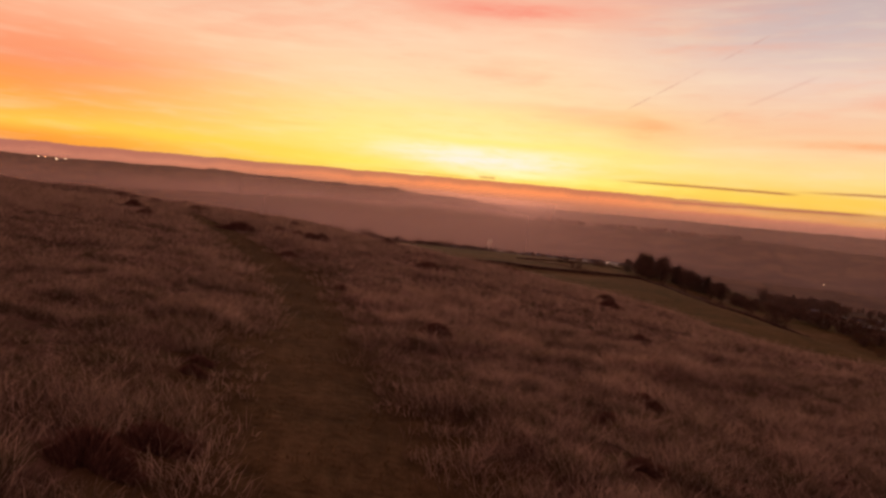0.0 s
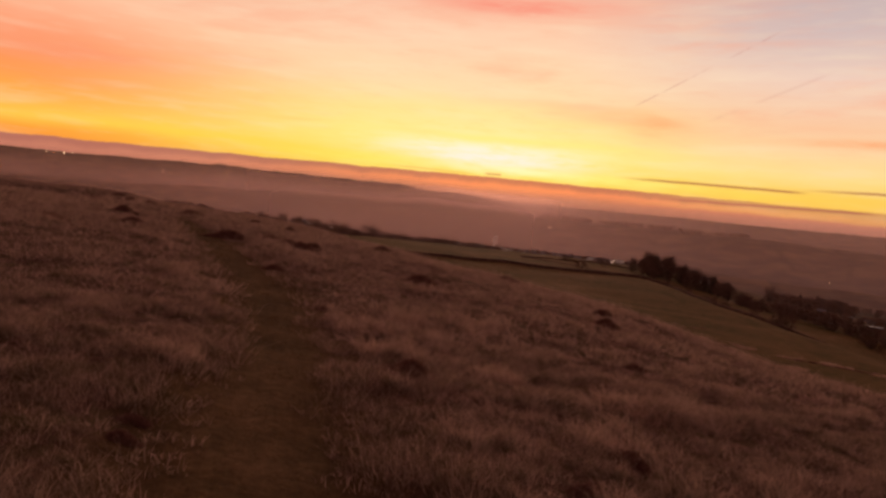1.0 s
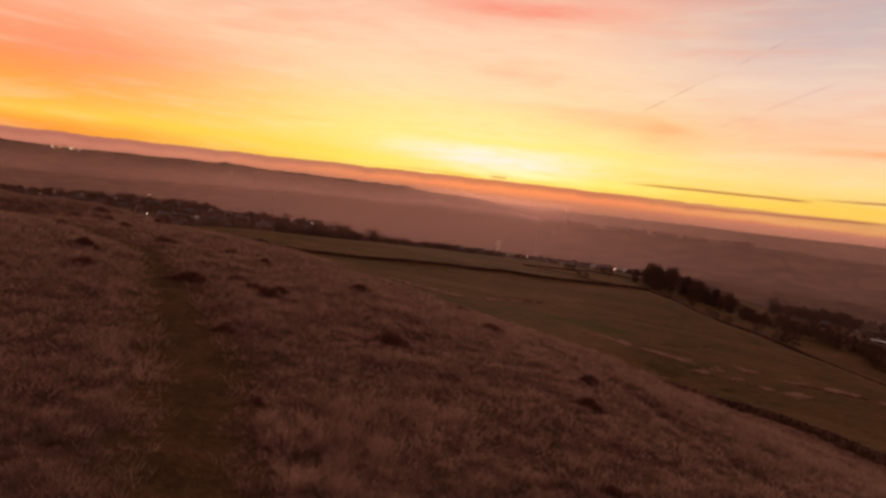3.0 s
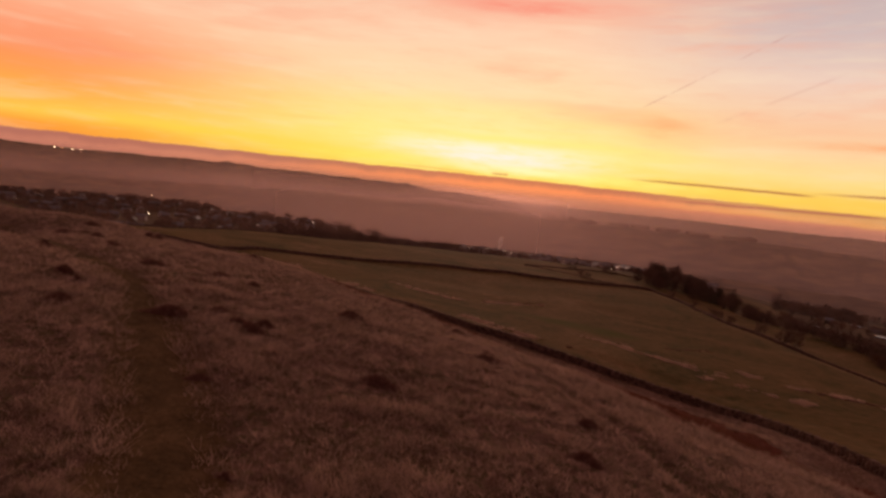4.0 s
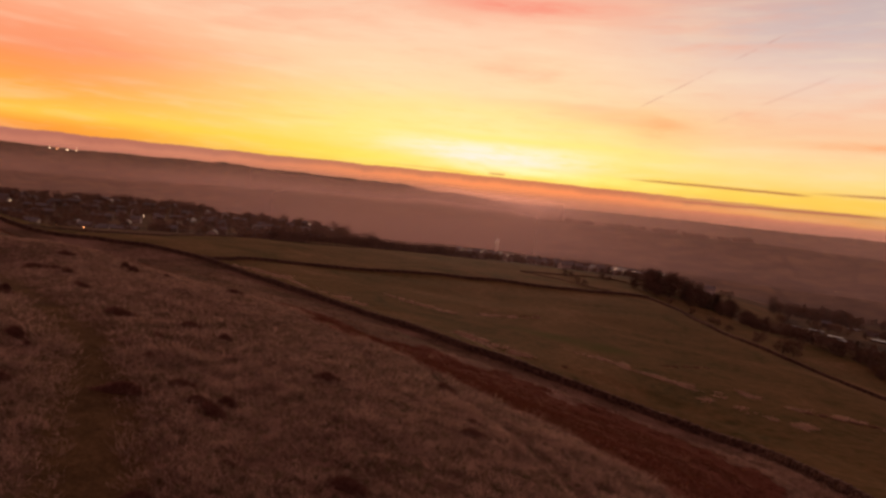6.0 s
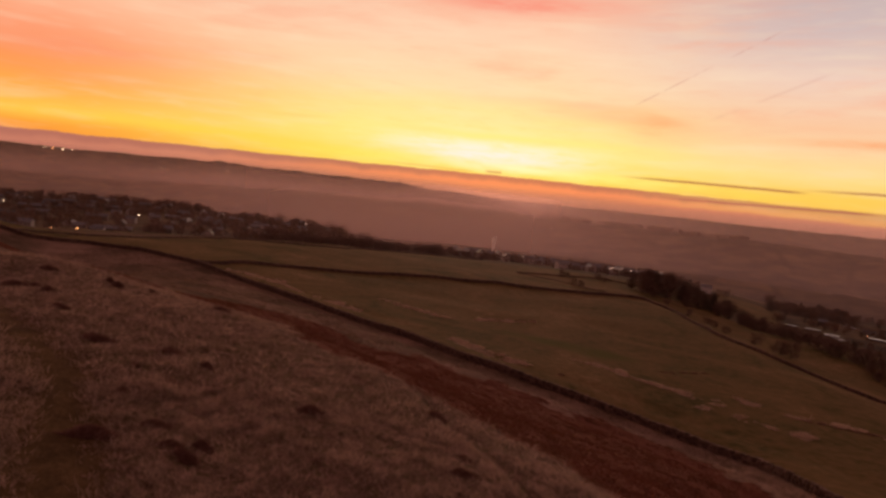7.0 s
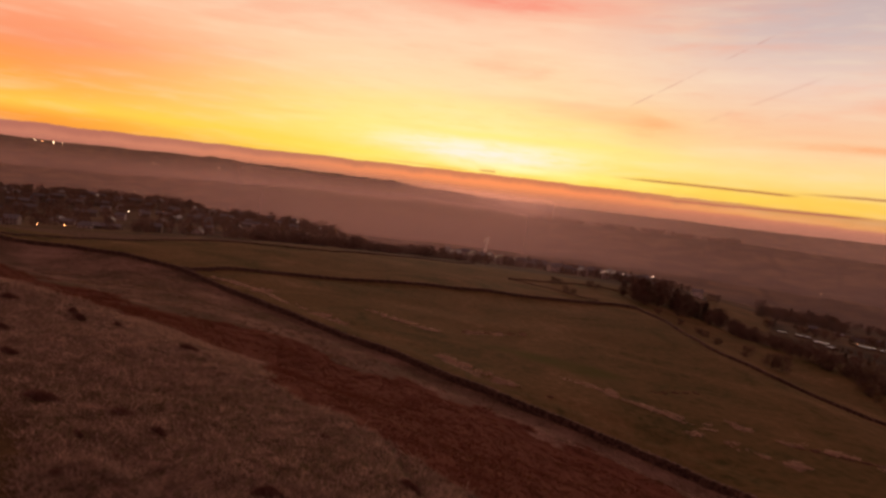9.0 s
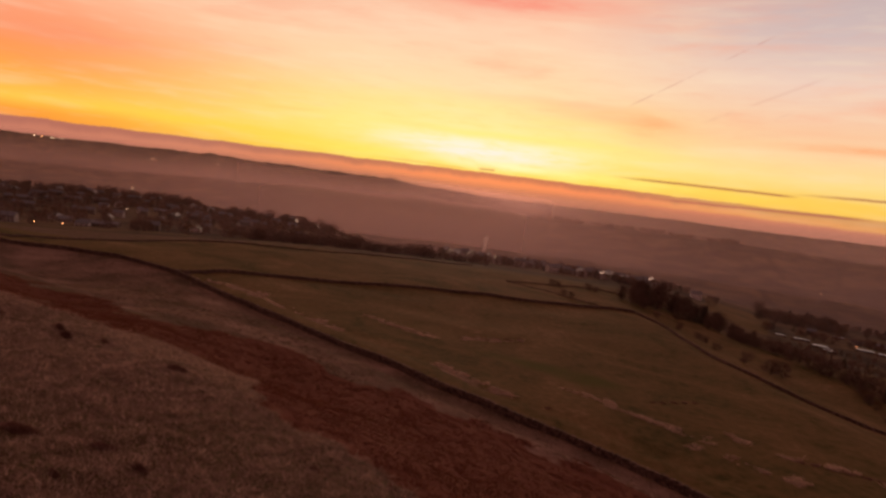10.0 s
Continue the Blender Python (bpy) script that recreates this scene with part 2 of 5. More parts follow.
def along(pts, x, y):
    """Distance to a line of plan points, and the way gone along it."""
    x, y = np.asarray(x, float), np.asarray(y, float)
    best, way, gone = np.full(x.shape, 1e9), np.zeros(x.shape), 0.0
    for (ax, ay), (bx, by) in zip(pts, pts[1:]):
        n = math.hypot(bx - ax, by - ay)
        t = np.clip(((x - ax) * (bx - ax) + (y - ay) * (by - ay)) / n**2, 0, 1)
        d = np.hypot(x - ax - t * (bx - ax), y - ay - t * (by - ay))
        way = np.where(d < best, gone + t * n, way)
        best = np.minimum(best, d)
        gone += n
    return best, way


def inside(pts, x, y):
    x, y = np.asarray(x, float), np.asarray(y, float)
    res = np.zeros(x.shape, bool)
    for (ax, ay), (bx, by) in zip(pts, pts[1:] + pts[:1]):
        cut = (ay > y) != (by > y)
        res ^= cut & (x < (bx - ax) * (y - ay) / (by - ay + 1e-12) + ax)
    return res


TRACK = [(1.5, -12), (0.6, -2), (-0.2, 3), (-0.8, 5), (-1.3, 6.7), (-1.9, 10), (-2.6, 12.2), (-3.5, 14.6), (-4.8, 17.1), (-6.7, 20.5), (-8.4, 23.5), (-10.3, 26.6), (-12.3, 29.3), (-15.7, 32.8), (-20.6, 37), (-30, 46)]
TROD = [(-14, 62), (-6, 54), (-1.9, 47), (1.2, 37.5), (3.0, 32.3), (5.0, 27.5), (6.6, 22.6), (7.6, 19), (8.3, 16), (8.9, 12), (9.6, 6)]
WALL_LOW = [(-160, 139), (-136.9, 134), (-107.9, 130), (-86.6, 135), (-76.5, 141.7), (-63.9, 140.4), (-47.9, 130.9), (-41.4, 124.3), (-33.1, 114.4), (-19.6, 100.7), (-9.6, 92.2), (-1.2, 85.5), (5.9, 78.2), (12.1, 73.8), (18, 71.1), (23, 68.2), (27.4, 63.8), (31.2, 57.9), (32.6, 48.2), (34, 34), (38, 20), (44, 5)]
WALL_CROSS = [(-48.5, 132), (-42.5, 141.6), (-31.9, 150.1), (-19.4, 155.4), (-6, 161.5), (8.4, 166.8), (23.2, 168.7), (39.6, 175.6), (53.6, 183.1), (62.3, 184)]
WALL_DOWN = [(62.3, 184), (65.3, 170), (63.8, 156), (62.6, 139), (64.5, 128), (68, 121), (74, 117), (81, 116), (90, 112), (106, 104)]
BRACKEN = [(-62, 88), (-50, 76), (-39, 67.5), (-31, 60), (-25.5, 54.5), (-21.5, 55), (-17.8, 57), (-15, 60.5), (-11, 53), (-8, 46.5), (-5, 42.8), (-1.6, 40.6), (1.8, 39.2), (4.6, 35.2), (7.1, 31), (9, 27.2), (10.7, 25.8), (13.2, 26.3), (16.4, 27.8), (18.5, 27), (22, 24), (28, 16), (36, 10), (33, 28), (31, 38), (30, 44), (27.8, 47.5), (26.2, 52), (25.2, 60), (21, 64.3), (15.3, 65.5), (10, 68), (5, 70.3), (0, 70.8), (-5, 74), (-9, 79), (-14, 80), (-21, 79.5), (-25, 76), (-29, 77), (-40, 91), (-50, 92), (-62, 98)]
FIELD = WALL_LOW + [(90, 5), (160, 80), (175, 300), (-10, 300), (-70, 225), (-80, 200), (-90, 170), (-150, 165)]


def path_off(x, y):
    """Distance from the trodden path, which spreads out towards the viewpoint."""
    off, _ = along(TRACK, x, y)
    return off / (1.38 + 0.45 * (1 - sstep(3.5, 8.5, y)))


def cover(x, y):
    """How thickly the bracken stands, 0 to 1, with ragged edges."""
    d, _ = along(BRACKEN + BRACKEN[:1], x, y)
    d = np.where(inside(BRACKEN, x, y), d, -d)
    far = np.hypot(x, y)
    loose = 1 + 0.8 * sstep(40, 75, far)
    return sstep(-0.8 * loose, 1.0 * loose, d + loose * (1.5 * grain(x, y, 5, 21) + 0.9 * grain(x, y, 1.7, 23) + 0.5 * grain(x, y, 0.7, 24)))


def ground_z(x, y):
    x, y = np.asarray(x, float), np.asarray(y, float)
    d = np.hypot(x, y)
    near = 1 - sstep(45, 130, d)
    rough = 0.05 * grain(x, y, 1.3, 11) + 0.07 * np.abs(grain(x, y, 0.62, 12)) - 0.03 + 0.09 * grain(x, y, 4.2, 13)
    off = path_off(x, y)
    worn = 1 - sstep(0.5, 1.2, off)
    z = land(x, y) + near * (rough * (1 - 0.8 * worn) - 0.10 * worn)
    away, _ = along(WALL_LOW, x, y)
    step = sstep(35, 60, d) * (1 - sstep(13, 17, away))
    z = z - step * (0.30 * np.exp(-(((away - 3.2 - 0.8 * grain(x, y, 12, 16)) / 0.8) ** 2)) + 0.25 * np.exp(-(((away - 8.0 - 1.6 * grain(x, y, 15, 17)) / 1.0) ** 2)))
    trod, _ = along(TROD, x, y)
    z = z - 0.16 * np.exp(-((trod / 0.3) ** 2)) * near
    return z + sstep(60, 140, d) * (0.25 * grain(x, y, 9, 14)) + sstep(600, 1200, d) * 3.0 * grain(x, y, 70, 15) + sstep(1500, 2000, d) * 6.0 * np.maximum(0, grain(x, y, 60, 18))


def raw_mesh(name, verts, faces):
    """A mesh from arrays: verts (n, 3), faces (m, 3 or 4)."""
    me = bpy.data.meshes.new(name)
    verts, faces = np.asarray(verts, np.float32), np.asarray(faces, np.int32)
    m, c = faces.shape
    me.vertices.add(len(verts))
    me.vertices.foreach_set("co", verts.ravel())
    me.loops.add(m * c)
    me.loops.foreach_set("vertex_index", faces.ravel())
    me.polygons.add(m)
    me.polygons.foreach_set("loop_start", np.arange(0, m * c, c, dtype=np.int32))
    me.update(calc_edges=True)
    return me


def layer(me, name, values):
    a = me.attributes.new(name, "FLOAT", "POINT")
    a.data.foreach_set("value", np.asarray(values, np.float32))


# ---- materials ----


def material(name):
    m = bpy.data.materials.new(name)
    m.use_nodes = True
    return m, Nodes(m.node_tree)


def finish(k, colour, rough=0.9, bump=None, strength=0.4, dist=0.05, metal=0.0, spec=0.2):
    b, out = k.add("ShaderNodeBsdfPrincipled"), k.add("ShaderNodeOutputMaterial")
    k.put(b.inputs["Base Color"], colour)
    k.put(b.inputs["Roughness"], rough)
    k.put(b.inputs["Metallic"], metal)
    k.put(b.inputs["Specular IOR Level"], spec)
    if bump is not None:
        n = k.add("ShaderNodeBump")
        n.inputs["Strength"].default_value, n.inputs["Distance"].default_value = strength, dist
        k.put(n.inputs["Height"], bump)
        k.put(b.inputs["Normal"], n.outputs[0])
    k.put(out.inputs[0], b.outputs[0])


def mat_ground():
    m, k = material("ground_cover")
    pos = k.add("ShaderNodeNewGeometry").outputs["Position"]

    def lay(n):
        a = k.add("ShaderNodeAttribute")
        a.attribute_name = n
        return a.outputs["Fac"]

    big, mid, small = k.noise(pos, 0.11, 4), k.noise(pos, 0.9, 5, 0.65), k.noise(pos, 7.0, 5, 0.7)
    straw = k.ramp(k.math("ADD", k.math("MULTIPLY", mid, 0.6), k.math("MULTIPLY", small, 0.4)), [(0.33, (0.06, 0.036, 0.027)), (0.47, (0.125, 0.076, 0.058)), (0.58, (0.21, 0.132, 0.104)), (0.7, (0.31, 0.205, 0.165))])
    moor = k.mix(k.step(big, 0.42, 0.62, 0.0, 0.5), straw, (0.085, 0.062, 0.028, 1))
    down = k.step(k.split(pos)[1], 6, 18, 0.85, 1.0)
    moor = k.mix(k.math("MULTIPLY", down, k.step(k.noise(pos, 3.6, 4, 0.6), 0.49, 0.58, 0.0, 0.75)), moor, (0.06, 0.052, 0.02, 1))
    moor = k.mix(k.math("MULTIPLY", down, k.step(k.noise(pos, 2.2, 4, 0.6), 0.54, 0.64, 0.0, 0.65)), moor, (0.06, 0.032, 0.024, 1))
    turf = k.ramp(k.math("ADD", k.math("MULTIPLY", mid, 0.5), k.math("MULTIPLY", small, 0.5)), [(0.35, (0.044, 0.029, 0.013)), (0.5, (0.092, 0.059, 0.028)), (0.66, (0.155, 0.10, 0.052))])
    rust = k.ramp(k.math("ADD", k.math("MULTIPLY", mid, 0.5), k.math("MULTIPLY", small, 0.5)), [(0.35, (0.10, 0.037, 0.024)), (0.5, (0.13, 0.048, 0.032)), (0.66, (0.16, 0.061, 0.041))])
    patch = k.noise(pos, 0.05, 6, 0.68, 0.8)
    grass = k.ramp(k.math("ADD", k.math("MULTIPLY", patch, 0.6), k.math("MULTIPLY", mid, 0.4)), [(0.39, (0.055, 0.047, 0.015)), (0.46, (0.096, 0.067, 0.025)), (0.56, (0.138, 0.088, 0.038)), (0.67, (0.205, 0.13, 0.075))])
    wood = k.noise(pos, 0.012, 6, 0.7)
    hedge = k.add("ShaderNodeTexVoronoi")
    hedge.feature = "DISTANCE_TO_EDGE"
    k.put(hedge.inputs["Vector"], pos)
    hedge.inputs["Scale"].default_value = 0.006
    afar = k.ramp(wood, [(0.4, (0.04, 0.03, 0.022)), (0.5, (0.08, 0.058, 0.035)), (0.6, (0.13, 0.09, 0.05))])
    afar = k.mix(k.step(hedge.outputs["Distance"], 0.02, 0.05, 0.5, 0.0), afar, (0.03, 0.024, 0.016, 1))
    edge = k.math("MULTIPLY", k.math("SUBTRACT", mid, 0.5), 0.9)

    def over(base, n, top, a=0.35, b=0.65):
        return k.mix(k.step(k.math("ADD", lay(n), edge), a, b), base, top)

    rank = k.ramp(k.math("ADD", k.math("MULTIPLY", k.noise(pos, 0.10, 5, 0.6), 0.65), k.math("MULTIPLY", small, 0.35)), [(0.40, (0.075, 0.05, 0.032)), (0.47, (0.125, 0.08, 0.057)), (0.55, (0.19, 0.118, 0.09)), (0.66, (0.29, 0.188, 0.15))])
    c = over(moor, "rank", rank)
    c = over(c, "field", grass)
    pale = k.ramp(small, [(0.38, (0.10, 0.068, 0.042)), (0.5, (0.21, 0.138, 0.10)), (0.62, (0.34, 0.23, 0.185))])
    c = over(c, "lush", k.ramp(small, [(0.35, (0.048, 0.052, 0.011)), (0.65, (0.095, 0.084, 0.021))]), 0.2, 1.0)
    c = over(c, "tussock", pale, 0.45, 1.2)
    c = over(c, "bracken", rust)
    c = over(c, "path", turf, 0.3, 0.75)
    c = over(c, "afar", afar, 0.2, 0.8)
    c = over(c, "meadow", grass)
    finish(k, c, 0.95, k.math("ADD", small, k.math("MULTIPLY", mid, 2.0)), 0.6, 0.08, spec=0.03)
    return m


def mat_mist(name, dense, top, soft, bottom=-400.0, patch=0.0, size=0.004):
    """Thin haze: mostly clear, the rest scatters the light of the sky."""
    m, k = material(name)
    pos = k.add("ShaderNodeNewGeometry").outputs["Position"]
    x, y, z = k.split(pos)
    cloud = k.noise(k.xyz(k.math("MULTIPLY", x, size), k.math("MULTIPLY", y, size), k.math("MULTIPLY", z, size * 6)), 1.0, 4.0, 0.55)
    lift = k.math("ADD", z, k.math("MULTIPLY", k.math("SUBTRACT", cloud, 0.5), soft))
    f = k.math("MULTIPLY", k.step(lift, top - soft, top, 1.0, 0.0), k.step(lift, bottom, bottom + soft))
    if patch:
        f = k.math("MULTIPLY", f, k.step(cloud, 0.5 - patch, 0.5 + patch))
    f = k.math("MULTIPLY", k.math("MULTIPLY", f, dense), k.math("MULTIPLY", k.step(k.math("DIVIDE", x, y), 0.0, 0.55, 1.0, 0.45), k.step(k.math("DIVIDE", x, y), -0.65, -0.15, 0.5, 1.0)))
    clear, front, back, scatter, out = k.add("ShaderNodeBsdfTransparent"), k.add("ShaderNodeBsdfDiffuse"), k.add("ShaderNodeBsdfTranslucent"), k.add("ShaderNodeMixShader"), k.add("ShaderNodeOutputMaterial")
    both = k.add("ShaderNodeMixShader")
    both.inputs[0].default_value = 0.85
    ahead, onward = k.add("ShaderNodeBsdfRefraction"), k.add("ShaderNodeMixShader")
    ahead.inputs["Roughness"].default_value, ahead.inputs["IOR"].default_value = 0.75, 1.12
    onward.inputs[0].default_value = 0.06
    for b in (front, back, ahead):
        b.inputs[0].default_value = (0.97, 0.645, 0.625, 1)
    k.put(onward.inputs[1], back.outputs[0])
    k.put(onward.inputs[2], ahead.outputs[0])
    k.put(both.inputs[1], front.outputs[0])
    k.put(both.inputs[2], onward.outputs[0])
    k.put(scatter.inputs[0], f)
    k.put(scatter.inputs[1], clear.outputs[0])
    k.put(scatter.inputs[2], both.outputs[0])
    k.put(out.inputs[0], scatter.outputs[0])
    return m


def mat_stone():
    m, k = material("gritstone")
    pos = k.add("ShaderNodeNewGeometry")
    n = k.noise(pos.outputs["Position"], 3.0, 6, 0.7)
    v = k.math("ADD", k.math("MULTIPLY", n, 0.7), k.math("MULTIPLY", pos.outputs["Random Per Island"], 0.3))
    c = k.ramp(v, [(0.3, (0.045, 0.026, 0.02)), (0.5, (0.105, 0.062, 0.048)), (0.72, (0.19, 0.12, 0.095))])
    finish(k, c, 0.9, n, 0.7, 0.04)
    return m


GROUND, STONE = mat_ground(), mat_stone()

# ---- the ground: one sheet out to the horizon ----


def fld_near(x, y):
    return inside(FIELD, x, y).astype(float)


def build_ground():
    front = np.linspace(-52, 52, 300)
    rear = np.linspace(52, 308, 66)[1:-1]
    angles = np.radians(np.concatenate([front, rear]))
    radii = [0.0]
    r = 0.6
    while r < 4750:
        radii.append(r)
        r *= 1.0195 if r < 300 else 1.016
    radii = np.array(radii[1:])
    R, A = np.meshgrid(radii, angles, indexing="ij")
    x, y = (R * np.sin(A)).ravel(), (R * np.cos(A)).ravel()
    x, y = np.append(x, 0.0), np.append(y, 0.0)
    z = ground_z(x, y)
    n, m = len(angles), len(radii)
    i, j = np.meshgrid(np.arange(m - 1), np.arange(n), indexing="ij")
    a, b = i * n + j, i * n + (j + 1) % n
    quads = np.stack([a, a + n, b + n, b], -1).reshape(-1, 4)[:, ::-1]
    me = raw_mesh("ground", np.stack([x, y, z], 1), quads)
    bm = bmesh.new()
    bm.from_mesh(me)
    bm.verts.ensure_lookup_table()
    for q in range(n):
        bm.faces.new((bm.verts[q], bm.verts[(q + 1) % n], bm.verts[n * m]))
    bmesh.ops.recalc_face_normals(bm, faces=bm.faces)
    bm.to_mesh(me)
    bm.free()
    d = np.hypot(x, y)
    off = path_off(x, y)
    layer(me, "path", (1 - sstep(0.45, 1.35, off)) * (1 - 0.4 * sstep(22, 36, y)))
    layer(me, "bracken", cover(x, y))
    az = np.degrees(np.arctan2(x, y))
    strip, _ = along(WALL_LOW, x, y)
    layer(me, "rank", sstep(40, 55, d) * (1 - sstep(20, 26, strip)))
    u, v = (x - 23) * 0.9 - (y - 101) * 0.44, (x - 23) * 0.44 + (y - 101) * 0.9
    layer(me, "lush", fld_near(x, y) * np.clip(np.exp(-((u / 13) ** 2) - (v / 4.5) ** 2) * (1 + 0.5 * grain(x, y, 5, 35)), 0, 1))
    layer(me, "meadow", sstep(24.0, 24.6, az) * (1 - sstep(29.0, 29.6, az)) * sstep(400, 430, d) * (1 - sstep(545, 560, d)))
    fld = inside(FIELD, x, y).astype(float)
    layer(me, "field", fld)
    layer(me, "tussock", fld * tussock(x, y))
    layer(me, "afar", sstep(230, 300, d) * (y > 0))
    me.shade_smooth()
    me.materials.append(GROUND)
    return tagged(new("ground", me), "moorland and pasture running down to a misty valley", "ground", kind="structure")


# streaks of coarse grass in the pasture: both ends, and how wide
ROUGH = [(-9, 120, 4, 112, 0.8), (21, 92.5, 27.6, 88.4, 1.1), (28, 86.5, 36.5, 79.5, 1.1), (45.5, 77.6, 52.5, 75.8, 1.0), (18, 96.8, 20.6, 93.8, 0.8), (-44, 130, -28, 124.5, 1.6), (-30, 121.5, -9, 102.5, 1.1), (4, 93, 13.6, 83, 1.2), (41, 82.5, 43, 80.4, 1.0), (34, 76, 42, 70, 1.0), (9, 115, 20, 120.5, 0.7), (55, 73, 64, 70, 1.4)]


def tussock(x, y):
    """Where coarse pale grass stands in the pasture."""
    f = np.zeros(np.shape(x))
    for ax, ay, bx, by, w in ROUGH:
        n2 = (bx - ax) ** 2 + (by - ay) ** 2
        t = np.clip(((x - ax) * (bx - ax) + (y - ay) * (by - ay)) / n2, 0, 1)
        away = np.hypot(x - ax - t * (bx - ax), y - ay - t * (by - ay)) + 0.7 * grain(x, y, 4.5, 33) + 0.5 * grain(x, y, 1.9, 36)
        f = np.maximum(f, np.exp(-((np.maximum(away, 0) / w) ** 2)))
    off, _ = along(WALL_LOW, x, y)
    f = np.maximum(f, 0.6 * np.exp(-((off / 2.2) ** 2)))
    return np.clip(f * (0.75 + 1.0 * grain(x, y, 3.0, 31) + 1.1 * grain(x, y, 1.2, 32)), 0, 1)


build_ground()

# ---- mist ----


def build_mist():
    rows = ((330, 330, 0.025, 8, 50, 0.0), (480, 480, 0.05, 5, 60, 0.0), (1195, 900, 0.30, 14, 60, 0.0), (1230, 1240, 0.34, 10, 50, 0.0), (2030, 2030, 0.56, -8, 55, 0.9), (2060, 2060, 0.36, 22, 34, 0.0), (3380, 3380, 0.30, 4, 44, 0.0))
    for west, east, dense, top, soft, patch in rows:
        a = np.radians(np.linspace(-75, 75, 121))
        z = np.linspace(-140, 70, 8)
        A, Z = np.meshgrid(a, z, indexing="ij")
        dist = west + (east - west) * sstep(-21, -11, np.degrees(A))
        verts = np.stack([dist * np.sin(A), dist * np.cos(A), Z], -1).reshape(-1, 3)
        i, j = np.meshgrid(np.arange(120), np.arange(7), indexing="ij")
        q = i * 8 + j
        me = raw_mesh("mist", verts, np.stack([q, q + 8, q + 9, q + 1], -1).reshape(-1, 4))
        me.shade_smooth()
        me.materials.append(mat_mist("haze", dense, top, soft, patch=patch))
        tagged(new("haze_bank", me), "thin dawn haze hanging across the valley", "haze", kind="structure")


build_mist()


# ---- dry stone walls ----


def resample(pts, step):
    out = []
    for (ax, ay), (bx, by) in zip(pts, pts[1:]):
        n = max(1, int(math.hypot(bx - ax, by - ay) / step))
        out += [(ax + (bx - ax) * i / n, ay + (by - ay) * i / n) for i in range(n)]
    return out + [pts[-1]]


def wall_core(name, pts, height, thick):
    pts = np.array(resample(pts, 1.2))
    tang = np.gradient(pts, axis=0)
    tang /= np.linalg.norm(tang, axis=1)[:, None]
    side = np.stack([-tang[:, 1], tang[:, 0]], 1)
    pts = pts + side * (0.25 * grain(pts[:, 0], pts[:, 1], 7, 41))[:, None]
    base = ground_z(pts[:, 0], pts[:, 1])
    high = height * (1 + 0.10 * grain(pts[:, 0], pts[:, 1], 2.4, 42) + 0.08 * grain(pts[:, 0], pts[:, 1], 9, 43))
    prof = ((-0.5, -0.3), (-0.36, 1.0), (0.36, 1.0), (0.5, -0.3))
    verts = []
    for u, h in prof:
        verts.append(np.column_stack([pts + side * u * thick, base + high * h]))
    n = len(pts)
    verts = np.concatenate(verts)
    faces = []
    for c in range(3):
        i = np.arange(n - 1)
        faces.append(np.stack([c * n + i, c * n + i + 1, (c + 1) * n + i + 1, (c + 1) * n + i], 1))
    me = raw_mesh(name, verts, np.concatenate(faces))
    me.materials.append(STONE)
    return me


